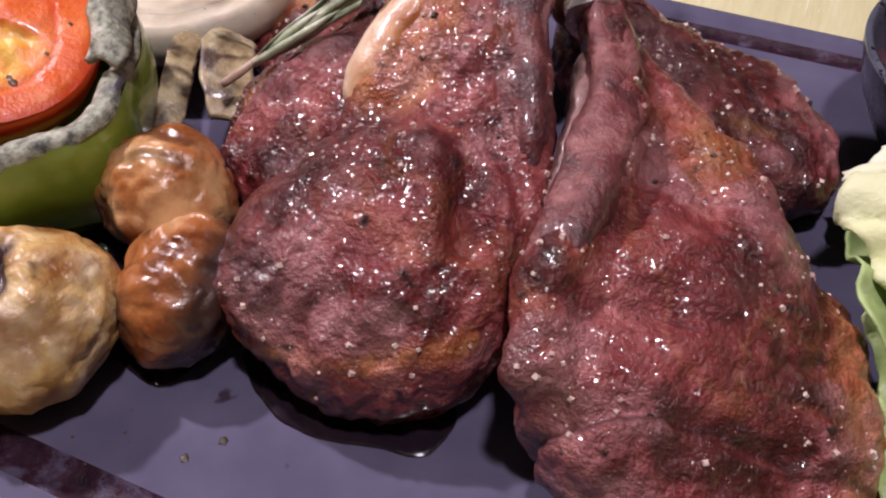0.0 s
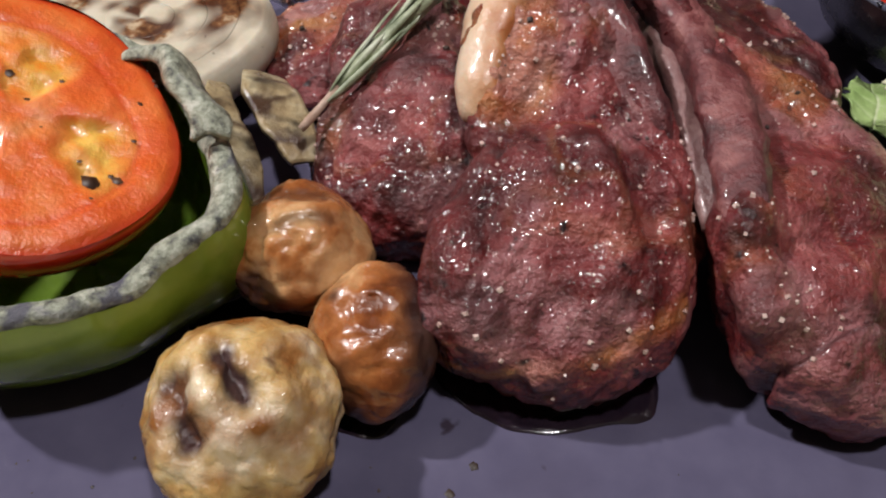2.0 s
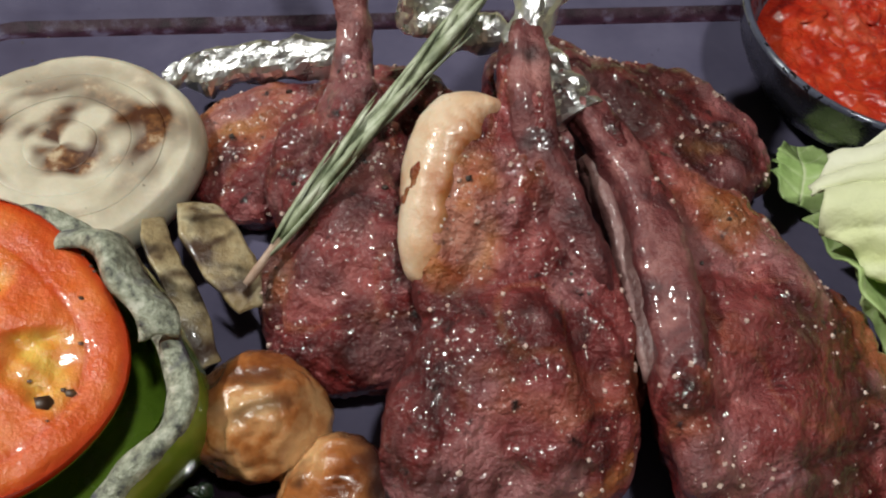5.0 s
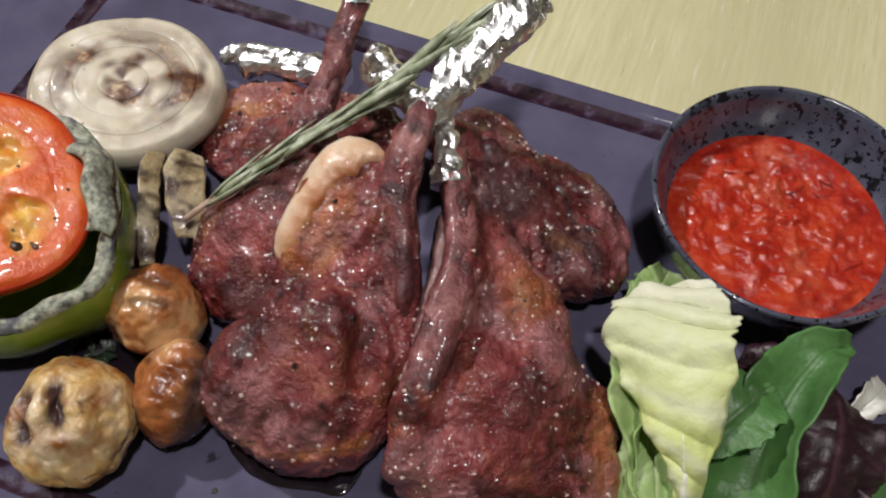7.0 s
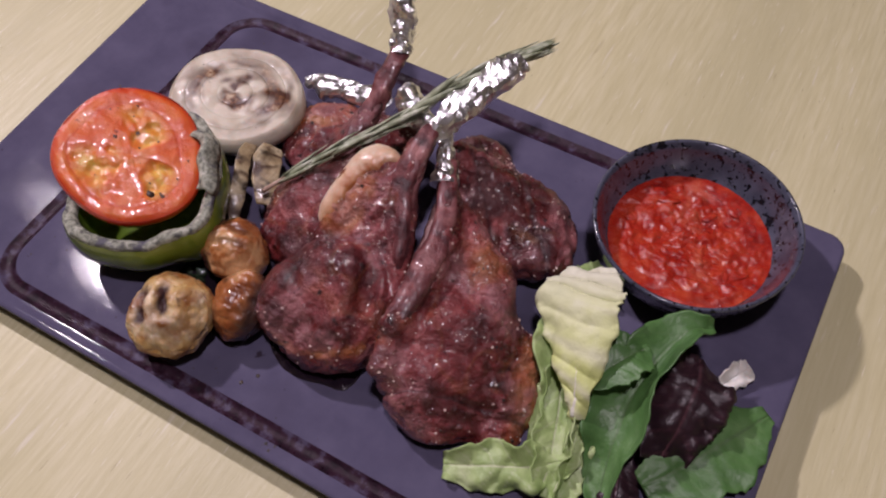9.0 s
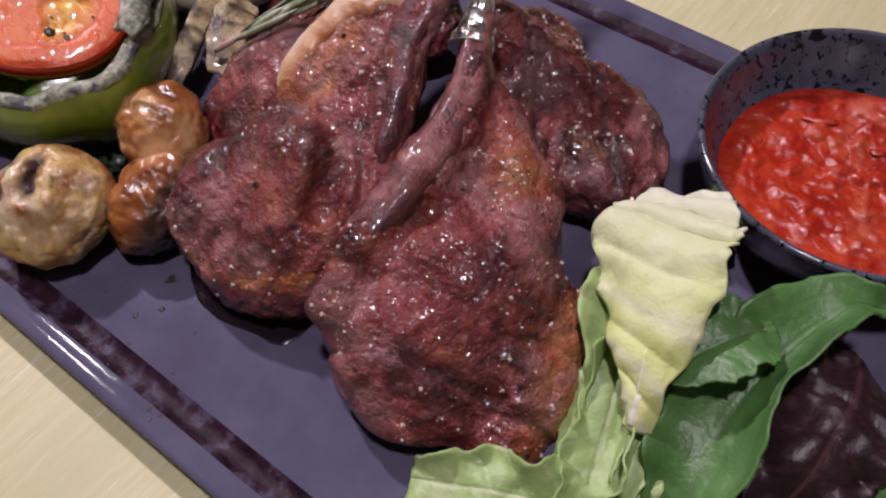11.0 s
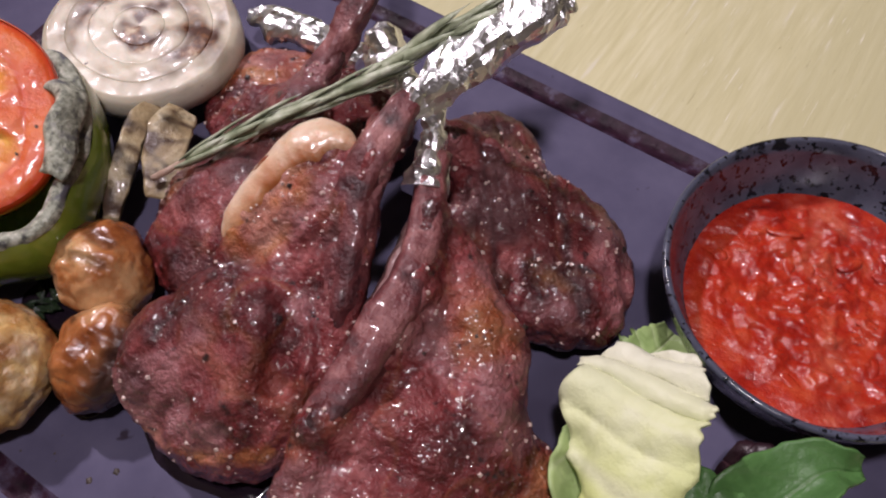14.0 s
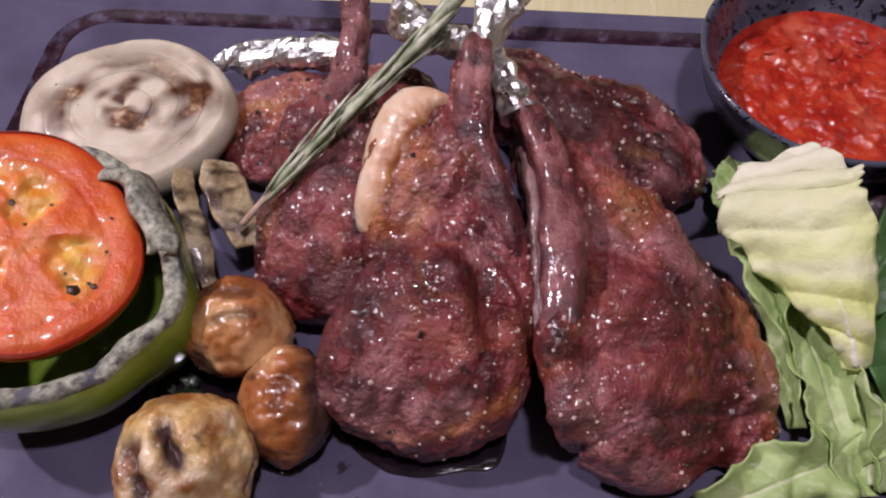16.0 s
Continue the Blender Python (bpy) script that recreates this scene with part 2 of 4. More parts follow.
def vnoise(P, freq, seed=0):
    """Smooth value noise in -1..1 over rows of points."""
    Q = np.asarray(P, float) * freq
    i = np.floor(Q).astype(np.int64)
    f = Q - i
    f = f * f * (3 - 2 * f)

    def h(d):
        k = (i + d).astype(np.uint64)
        n = k[:, 0] * np.uint64(374761393) + k[:, 1] * np.uint64(668265263) + k[:, 2] * np.uint64(2147483647) + np.uint64(seed * 974711 + 12345)
        n = (n ^ (n >> np.uint64(13))) * np.uint64(1274126177)
        n = n ^ (n >> np.uint64(16))
        return (n & np.uint64(0xFFFF)).astype(float) / 32767.5 - 1
    out = 0
    for a in (0, 1):
        for b in (0, 1):
            for c in (0, 1):
                w = (f[:, 0] if a else 1 - f[:, 0]) * (f[:, 1] if b else 1 - f[:, 1]) * (f[:, 2] if c else 1 - f[:, 2])
                out = out + w * h(V([a, b, c]))
    return out


def fbm(P, freq, seed=0, octaves=3):
    return sum(vnoise(P, freq * 2 ** k, seed + k) * 0.5 ** k for k in range(octaves))


def smin(a, b, k):
    h = np.clip(0.5 + 0.5 * (b - a) / k, 0, 1)
    return b * (1 - h) + a * h - k * h * (1 - h)


def axes(normal, along):
    n = np.asarray(normal, float)
    n = n / np.linalg.norm(n)
    a = np.asarray(along, float)
    a = a - n * (a @ n)
    a = a / np.linalg.norm(a)
    return np.stack([a, np.cross(n, a), n])


def ell(P, c, r, F=None):
    q = P - V(c)
    if F is not None:
        q = q @ F.T
    r = V(r)
    k0 = np.linalg.norm(q / r, axis=1)
    k1 = np.linalg.norm(q / (r * r), axis=1) + 1e-9
    return k0 * (k0 - 1) / k1


def slab(P, c, r, F, power=2.6):
    """A rounded pad: flatter than an ellipsoid on its faces."""
    q = np.abs((P - V(c)) @ F.T) / V(r)
    k = (np.hypot(q[:, 0], q[:, 1]) ** power + q[:, 2] ** power) ** (1 / power)
    return (k - 1) * min(r)


def chain(P, pts, radii):
    d = np.full(len(P), 1e9)
    for a, b, ra, rb in zip(pts[:-1], pts[1:], radii[:-1], radii[1:]):
        a, b = V(a, ), V(b, )
        ab = b - a
        t = np.clip((P - a) @ ab / (ab @ ab), 0, 1)
        d = np.minimum(d, np.linalg.norm(P - a - t[:, None] * ab, axis=1) - ra - (rb - ra) * t)
    return d


def curve_through(pts, n):
    """Points on a smooth curve through the given ones."""
    p = np.asarray(pts, float)
    p = np.vstack([2 * p[0] - p[1], p, 2 * p[-1] - p[-2]])
    out = []
    for s in np.linspace(0, len(pts) - 1 - 1e-6, n):
        i, t = int(s), s - int(s)
        a, b, c, d = p[i:i + 4]
        out.append(0.5 * (2 * b + (c - a) * t + (2 * a - 5 * b + 4 * c - d) * t * t + (3 * b - a - 3 * c + d) * t ** 3))
    return V(out)


def nets(f, lo, hi, h):
    """The zero surface of f between the corners lo and hi, on a grid of step h (surface nets)."""
    ax = [np.arange(a, b + h, h) for a, b in zip(lo, hi)]
    G = np.stack(np.meshgrid(*ax, indexing="ij"), -1)
    S = f(G.reshape(-1, 3)).reshape(G.shape[:3])
    neg = S < 0
    n = V(S.shape) - 1
    cnt, pos = np.zeros(n), np.zeros((*n, 3))
    base = np.stack(np.meshgrid(*[np.arange(k) for k in n], indexing="ij"), -1).astype(float)
    corner = [(a, b, c) for a in (0, 1) for b in (0, 1) for c in (0, 1)]

    def at(arr, o):
        return arr[o[0]:o[0] + n[0], o[1]:o[1] + n[1], o[2]:o[2] + n[2]]
    for o in corner:
        for k in range(3):
            if o[k]:
                continue
            p = list(o)
            p[k] = 1
            s0, s1 = at(S, o), at(S, p)
            cross = (s0 < 0) != (s1 < 0)
            t = np.where(cross, s0 / np.where(cross, s0 - s1, 1), 0)
            add = V(o)[None, None, None] + t[..., None] * (V(p) - V(o))
            pos += np.where(cross[..., None], add, 0)
            cnt += cross
    live = cnt > 0
    idx = np.full(n, -1)
    idx[live] = np.arange(live.sum())
    verts = (base[live] + pos[live] / cnt[live][:, None]) * h + V(lo)
    faces = []
    for k in range(3):
        a, b = [(1, 2), (2, 0), (0, 1)][k]
        sl0, sl1 = [slice(1, -1)] * 3, [slice(1, -1)] * 3
        sl0[k], sl1[k] = slice(0, -1), slice(1, None)
        s0, s1 = neg[tuple(sl0)], neg[tuple(sl1)]
        e = np.argwhere(s0 != s1)
        if not len(e):
            continue
        flip = s0[tuple(e.T)]
        g = e + 1
        g[:, k] -= 1

        def cell(da, db):
            c = g.copy()
            c[:, a] -= da
            c[:, b] -= db
            return idx[tuple(c.T)]
        q = np.stack([cell(1, 1), cell(0, 1), cell(0, 0), cell(1, 0)], 1)
        q[~flip] = q[~flip][:, ::-1]
        faces.append(q)
    faces = np.vstack(faces)
    return verts, faces[(faces >= 0).all(1)]


def normals(verts, faces):
    a = verts[faces[:, 2]] - verts[faces[:, 0]]
    b = verts[faces[:, 3]] - verts[faces[:, 1]]
    nn = np.cross(a, b)
    out = np.zeros_like(verts)
    for k in range(4):
        np.add.at(out, faces[:, k], nn)
    return out / (np.linalg.norm(out, axis=1, keepdims=True) + 1e-12)


def thing(name, label, category, at=(0, 0, 0), group=""):
    e = new(name)
    e.location = V(at) * CM
    e.empty_display_size = 0.01
    return tagged(e, label, category, group)


def part(name, verts, faces, material, parent=None, label="", smooth=True, **layers):
    """One mesh in centimetres as a thing, or as a part under its parent."""
    verts = np.asarray(verts, float)
    me = bpy.data.meshes.new(name)
    me.from_pydata((verts * CM).tolist(), [], [list(map(int, f)) for f in faces])
    if smooth:
        me.polygons.foreach_set("use_smooth", [True] * len(me.polygons))
    for key, val in layers.items():
        at = me.attributes.new(key, "FLOAT", "POINT")
        at.data.foreach_set("value", np.clip(val, 0, 1).astype(np.float32))
    me.update()
    me.materials.append(material)
    ob = new(name, me)
    if parent:
        ob.parent = parent
        ob.location = -parent.location
        if parent.parent:
            ob.location = (0, 0, 0)
    if label:
        ob["label"] = label
    return ob


def grid_faces(nu, nv, wrap_u=False, wrap_v=False):
    f = []
    for i in range(nu if wrap_u else nu - 1):
        for j in range(nv if wrap_v else nv - 1):
            i2, j2 = (i + 1) % nu, (j + 1) % nv
            f.append((i * nv + j, i2 * nv + j, i2 * nv + j2, i * nv + j2))
    return f


def lathe(profile, n=96):
    prof = V(profile)
    a = np.linspace(0, 2 * math.pi, n, endpoint=False)
    v = np.stack([np.outer(np.cos(a), prof[:, 0]), np.outer(np.sin(a), prof[:, 0]), np.tile(prof[:, 1], (n, 1))], -1).reshape(-1, 3)
    return v, grid_faces(n, len(prof), wrap_u=True)


def tube(pts, radii, sides=16, wob=None):
    """A closed tube along a curve; wob(P, normal) pushes its skin."""
    pts = np.asarray(pts, float)
    tan = np.gradient(pts, axis=0)
    tan /= np.linalg.norm(tan, axis=1, keepdims=True)
    up = V((0.31, -0.2, 0.93))
    v = []
    for p, t, r in zip(pts, tan, radii):
        x = np.cross(t, up)
        x /= np.linalg.norm(x)
        y = np.cross(x, t)
        for a in np.linspace(0, 2 * math.pi, sides, endpoint=False):
            v.append(p + r * (math.cos(a) * x + math.sin(a) * y))
    v = V(v)
    if wob:
        nn = v - np.repeat(pts, sides, 0)
        nn /= np.linalg.norm(nn, axis=1, keepdims=True) + 1e-9
        v = v + nn * wob(v)[:, None]
    f = [(i * sides + j, i * sides + (j + 1) % sides, (i + 1) * sides + (j + 1) % sides, (i + 1) * sides + j) for i in range(len(pts) - 1) for j in range(sides)]
    f += [tuple(range(sides))[::-1], tuple((len(pts) - 1) * sides + j for j in range(sides))]
    return v, f


def round_rect(x0, x1, y0, y1, r, per=24):
    out = []
    for cx, cy, a0 in ((x1 - r, y1 - r, 0), (x0 + r, y1 - r, 90), (x0 + r, y0 + r, 180), (x1 - r, y0 + r, 270)):
        for k in range(per):
            a = radians(a0 + 90 * k / (per - 1))
            out.append((cx + r * math.cos(a), cy + r * math.sin(a)))
    return V(out)


ZP = 1.2  # height of the plate's face over the table

# ---- setting ----


def box(name, lo, hi, material, label, kind="structure"):
    lo, hi = V(lo), V(hi)
    v = V([(x, y, z) for x in (lo[0], hi[0]) for y in (lo[1], hi[1]) for z in (lo[2], hi[2])])
    f = [(0, 1, 3, 2), (4, 6, 7, 5), (0, 4, 5, 1), (2, 3, 7, 6), (0, 2, 6, 4), (1, 5, 7, 3)]
    return tagged(part(name, v, f, material, smooth=False), label, "", kind=kind)


# Unseen shell, added to close the room for bounced light and reflections.
box("floor", (-250, -250, -81), (250, 250, -75), WALLPAINT, "plain floor out of view, added to close the room")
box("ceiling", (-250, -250, 165), (250, 250, 171), WALLPAINT, "plain ceiling out of view, added for bounced light")
box("wall_west", (-256, -250, -75), (-250, 250, 165), WALLPAINT, "plain warm wall out of view, added for bounced light")
box("wall_east", (250, -250, -75), (256, 250, 165), WALLPAINT, "plain warm wall out of view, added for bounced light")
box("wall_south", (-250, -256, -75), (250, -250, 165), WALLPAINT, "plain warm wall out of view, added for bounced light")
box("wall_north", (-250, 250, -75), (250, 256, 165), WALLPAINT, "plain warm wall out of view, added for bounced light")
box("table_top", (-80, -55, -3), (80, 65, 0), TABLE, "pale yellow-green streaked table top", kind="structure")


def build_plate():
    plate = thing("serving_plate", "dark purple-grey rectangular slate-look plate with a juice groove", "plate")
    outer = dict(x0=-18.4, x1=17.7, y0=-9.85, y1=10.05, r=0.9)
    gr = dict(x0=-13.6, x1=13.3, y0=-8.82, y1=9.12, r=1.7)

    def ring(a, b, t, grow=0.0):
        p = {k: a[k] * (1 - t) + b[k] * t for k in a}
        return round_rect(p["x0"] - grow, p["x1"] + grow, p["y0"] - grow, p["y1"] + grow, max(p["r"] + grow, 0.05))
    rows = [(ring(outer, gr, 0, -0.9), 0.004), (ring(outer, gr, 0, -0.45), 0.25), (ring(outer, gr, 0, -0.06), ZP - 0.22), (ring(outer, gr, 0, 0), ZP - 0.07),
            (ring(outer, gr, 0, -0.05), ZP + 0.03), (ring(outer, gr, 0, -0.2), ZP + 0.04), (ring(outer, gr, 0.4), ZP + 0.01), (ring(gr, gr, 0, 0.36), ZP)]

    def skin(rows):
        n = len(rows[0][0])
        v = np.vstack([np.c_[r, np.full(n, z)] for r, z in rows])
        v[:, 2] += (0.50 * np.clip((-v[:, 0] - 12.6) / 5.4, 0, 1) ** 2 * np.clip((v[:, 1] + 1.0) / 9.0, 0, 1) + 0.22 * np.clip((v[:, 0] - 14.5) / 3.2, 0, 1) ** 2) * (v[:, 2] > 0.1)
        f = []
        for k in range(len(rows) - 1):
            for i in range(n):
                j = (i + 1) % n
                f.append((k * n + i, k * n + j, (k + 1) * n + j, (k + 1) * n + i))
        return v, f
    v, f = skin(rows)
    f.append(tuple(range(len(rows[0][0])))[::-1])
    part("border", v, f, PLATE, plate)
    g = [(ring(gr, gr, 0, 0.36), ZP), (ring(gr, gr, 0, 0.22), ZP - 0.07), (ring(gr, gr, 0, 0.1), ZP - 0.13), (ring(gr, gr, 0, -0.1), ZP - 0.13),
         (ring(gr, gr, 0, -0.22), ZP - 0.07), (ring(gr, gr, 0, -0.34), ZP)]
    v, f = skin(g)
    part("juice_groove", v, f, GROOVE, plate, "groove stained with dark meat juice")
    c = [(ring(gr, gr, 0, -0.34), ZP), (ring(gr, gr, 0, -0.6), ZP), (ring(gr, gr, 0, -1.5), ZP)]
    v, f = skin(c)
    n = len(c[0][0])
    f.append(tuple(2 * n + i for i in range(n)))
    part("middle", v, f, PLATE, plate)


build_plate()

# ---- lamb chops ----
CHOPS = []


TURN = axes((0.4, 0.5, 0.77), (0.8, -0.5, 0.1))


def roughen(v, f, seed, amp=0.10, fibre=(0, 0, 1)):
    """Gristle, muscle strands and pits pushed into a meat surface."""
    d = np.asarray(fibre, float) / np.linalg.norm(fibre)
    q = v - (v @ d)[:, None] * d * 0.72
    v = v + normals(v, f) * (amp * fbm(v, 0.75, seed, 2) + 0.075 * fbm(q @ TURN, 1.3, seed + 3, 2) + 0.055 * fbm(v, 1.9, seed + 4, 2))[:, None]
    fold = np.clip(1 - np.abs(vnoise(q, 1.05, seed + 7)) / 0.16, 0, 1) * np.clip(vnoise(v, 0.5, seed + 8) + 0.35, 0, 1)
    v = v - normals(v, f) * (0.075 * fold)[:, None]
    rough = np.clip(0.75 + 1.1 * vnoise(v, 0.55, seed + 13), 0.35, 1.0)
    push = (0.070 * fbm(q @ TURN, 2.6, seed + 5, 3) + 0.03 * vnoise(v @ TURN, 6.5, seed + 11)) * rough - 0.10 * np.maximum(vnoise(v, 2.1, seed + 9) - 0.40, 0)
    beads = np.maximum(vnoise(v, 4.2, seed + 17) - 0.30, 0) * np.clip(vnoise(v, 0.8, seed + 18) + 0.4, 0, 1)
    return v + normals(v, f) * (push + 0.07 * beads)[:, None]


def ridge(v, seed, freq, lo=0.12):
    return np.clip(1 - np.abs(vnoise(v, freq, seed)) / lo, 0, 1)


def meat_part(chop, f_sdf, lo, hi, seed, fibre, fat=None, char_dark=None, h=0.065, amp=0.10):
    v, f = nets(f_sdf, lo, hi, h)
    v = roughen(v, f, seed, amp, fibre)
    fatm = np.zeros(len(v)) if fat is None else fat(v)
    fatm = np.maximum(fatm, 0.16 * ridge(v, seed + 21, 0.8))
    charm = np.clip((fbm(v, 0.55, seed + 31, 3) - 0.55) * 2.0, 0, 0.5)
    if char_dark is not None:
        charm = np.maximum(charm, char_dark(v))
    pale = np.clip((fbm(v @ TURN, 0.8, seed + 51, 3) - 0.12) * 1.6, 0, 0.62)
    ob = part("meat", v, f, MEAT, chop, fat=fatm, char_dark=charm, pale=pale)
    CHOPS.append((v, f, seed))
    return ob


def bone_part(chop, pts, radii, seed, material=BONE, name="rib_bone", label=""):
    c = curve_through(pts, 34)
    r = np.interp(np.linspace(0, len(pts) - 1, 34), range(len(pts)), radii)
    c = np.vstack([c[0] - (c[1] - c[0]) * 0.2, c])
    r = np.r_[r[0] * 0.5, r]
    v, f = tube(c, r, 18, lambda P: 0.09 * fbm(P, 1.2, seed) + 0.05 * fbm(P * V((1.6, 0.5, 1.2)), 2.6, seed + 2, 3) + 0.035 * vnoise(P, 6.0, seed + 3))
    # strands of sinew along the rib
    turn = np.tile(np.arange(18) / 18 * 2 * math.pi, len(c))
    run = np.repeat(np.arange(len(c)), 18) / len(c)
    axis = np.repeat(c, 18, 0)
    strand = 0.14 * np.cos(4 * turn + 3 * run + 1.5 * vnoise(axis, 0.5, seed + 4)) + 0.05 * np.cos(7 * turn - 2 * run)
    v = axis + (v - axis) * (1 + strand[:, None])
    return part(name, v, f, material, chop, label)


def foil_part(chop, pts, radii, seed, label="crumpled aluminium foil round the bone end", name="foil_wrap"):
    c = curve_through(pts, 30)
    r = np.interp(np.linspace(0, len(pts) - 1, 30), range(len(pts)), radii)

    def wob(P):
        a = np.abs(vnoise(P, 1.3, seed)) * 0.34 + np.abs(vnoise(P, 3.0, seed + 1)) * 0.17 + 0.03 * vnoise(P, 7.0, seed + 2)
        return a - 0.16
    v, f = tube(c, r, 22, wob)
    return part(name, v, f, FOIL, chop, label, smooth=False)


GAP = curve_through([(3.05, -1.35, 3.5), (2.80, -0.4, 4.2), (2.62, 0.5, 4.6), (2.35, 1.5, 4.9), (2.1, 2.3, 5.0)], 14)


def carve(d, P, pts, radii, k=0.15):
    """Hollows a channel out of a shape."""
    return -smin(-d, chain(P, pts, radii), k)


def front_chop():
    chop = thing("lamb_chop", "browned salted lamb chop leaning on the pile, pale fat edge", "lamb chop", (0.9, -4, ZP), "grilled lamb chops")
    F = axes((0.0, -0.55, 0.83), (1, 0.1, 0))
    bone = curve_through([(3.0, -3.4, 3.1), (2.6, -1.9, 4.0), (2.0, -0.6, 4.65), (1.58, 0.4, 5.2), (1.33, 1.5, 5.85), (1.25, 2.2, 6.1)], 14)

    def sdf(P):
        d = slab(P, (0.9, -3.75, 2.85), (2.5, 2.75, 1.55), F)
        w = (P - V((0.9, -3.75, 2.85))) @ F[2] + 0.15 * fbm(P, 0.7, 14, 2)
        d = d + 0.16 * np.exp(-((w - 0.15) / 0.16) ** 2) * (P[:, 1] < -3.5)
        d = smin(d, slab(P, (0.75, -0.75, 4.45), (1.75, 2.35, 0.80), axes((0.05, -0.5, 0.86), (1, 0, 0))), 0.22)
        d = smin(d, chain(P, bone, np.linspace(0.62, 0.5, 14)), 0.10)
        d = smin(d, ell(P, (0.0, 0.6, 5.2), (1.15, 1.5, 0.75), axes((-0.2, -0.4, 0.9), (1, 0, 0))), 0.3)
        d = smin(d, chain(P, [V((-0.7, -1.7, 4.1)), V((-0.65, -0.3, 4.9)), V((-0.35, 1.0, 5.45))], [0.5, 0.52, 0.52]), 0.25)
        d = smin(d, ell(P, (-0.9, -4.6, 2.9), (0.9, 1.5, 1.2), F), 0.5)
        d = carve(d, P, [V((1.0, -1.5, 5.45)), V((1.85, -2.4, 5.02)), V((2.35, -3.7, 4.34))], [0.45, 0.5, 0.42], 0.3)
        d = carve(d, P, GAP, np.linspace(0.26, 0.42, 14), 0.1)
        return np.maximum(d, 1.16 - P[:, 2])

    def fat(v):
        q = np.linalg.norm((v - V((-0.35, -0.5, 5.2))) / V((1.0, 1.35, 1.5)), axis=1)
        strip = np.clip(1.2 - np.abs(v[:, 2] - 2.5 - 0.25 * v[:, 0] + 0.25 * vnoise(v, 1.0, 77)) / 0.22, 0, 1) * (v[:, 1] < -4.8) * 0.6
        return np.maximum(np.clip(1.35 - q + 0.25 * fbm(v, 1.4, 12), 0, 1), strip)
    meat_part(chop, sdf, (-2.6, -7.2, 0.9), (4.4, 3.2, 7.4), 3, (0.2, 0.8, 0.5), fat, lambda v: np.clip(-0.15 - 0.2 * v[:, 0] + 0.7 * fbm(v, 1.0, 9, 3), 0, 0.35) * (v[:, 1] < -1.2))

    band = curve_through([(-0.95, -1.15, 4.55), (-0.98, -0.5, 4.95), (-0.88, 0.2, 5.35), (-0.5, 1.0, 5.75), (0.1, 1.6, 6.0), (0.7, 1.8, 6.05)], 16)

    def cap(P):
        d = slab(P, (0.75, -0.75, 4.45), (1.75, 2.35, 0.80), axes((0.05, -0.5, 0.86), (1, 0, 0)))
        d = smin(d, ell(P, (0.0, 0.6, 5.2), (1.15, 1.5, 0.75), axes((-0.2, -0.4, 0.9), (1, 0, 0))), 0.3)
        d = smin(d, chain(P, [V((-0.7, -1.7, 4.1)), V((-0.65, -0.3, 4.9)), V((-0.35, 1.0, 5.45))], [0.5, 0.52, 0.52]), 0.25)
        zone = chain(P, band, np.interp(np.linspace(0, 1, 16), (0, 0.3, 0.7, 1), (0.45, 0.74, 0.62, 0.35))) + 0.14 * fbm(P, 1.2, 19, 3)
        return -smin(-(d - 0.10), -zone, 0.28)
    v, f = nets(cap, (-2.0, -2.4, 3.6), (2.0, 2.8, 7.4), 0.07)
    v = v + normals(v, f) * (0.06 * fbm(v, 1.0, 4, 2) + 0.012 * vnoise(v, 5.0, 6))[:, None]
    mid = np.linalg.norm(v[:, None] - band[None], axis=2).argmin(1)
    rim = np.clip((v[:, 0] - band[mid][:, 0]) * 1.8 + 0.10 + 0.30 * fbm(v, 1.4, 20), 0, 1)
    part("fat_cap", v, f, FAT, chop, "glossy cream-coloured band of fat", rim=rim)
    bone_part(chop, [(2.75, -2.3, 4.0), (2.5, -1.5, 4.4), (2.05, -0.5, 4.85), (1.63, 0.4, 5.33), (1.36, 1.5, 5.95), (1.3, 2.3, 6.2), (1.4, 3.2, 6.5)], (0.2, 0.46, 0.52, 0.54, 0.5, 0.46, 0.36), 8)
    foil_part(chop, [(1.3, 2.7, 6.3), (1.9, 4.2, 6.8), (2.6, 5.6, 7.3), (3.1, 6.6, 7.6), (3.3, 7.0, 7.75)], (0.38, 0.57, 0.64, 0.62, 0.42), 5)


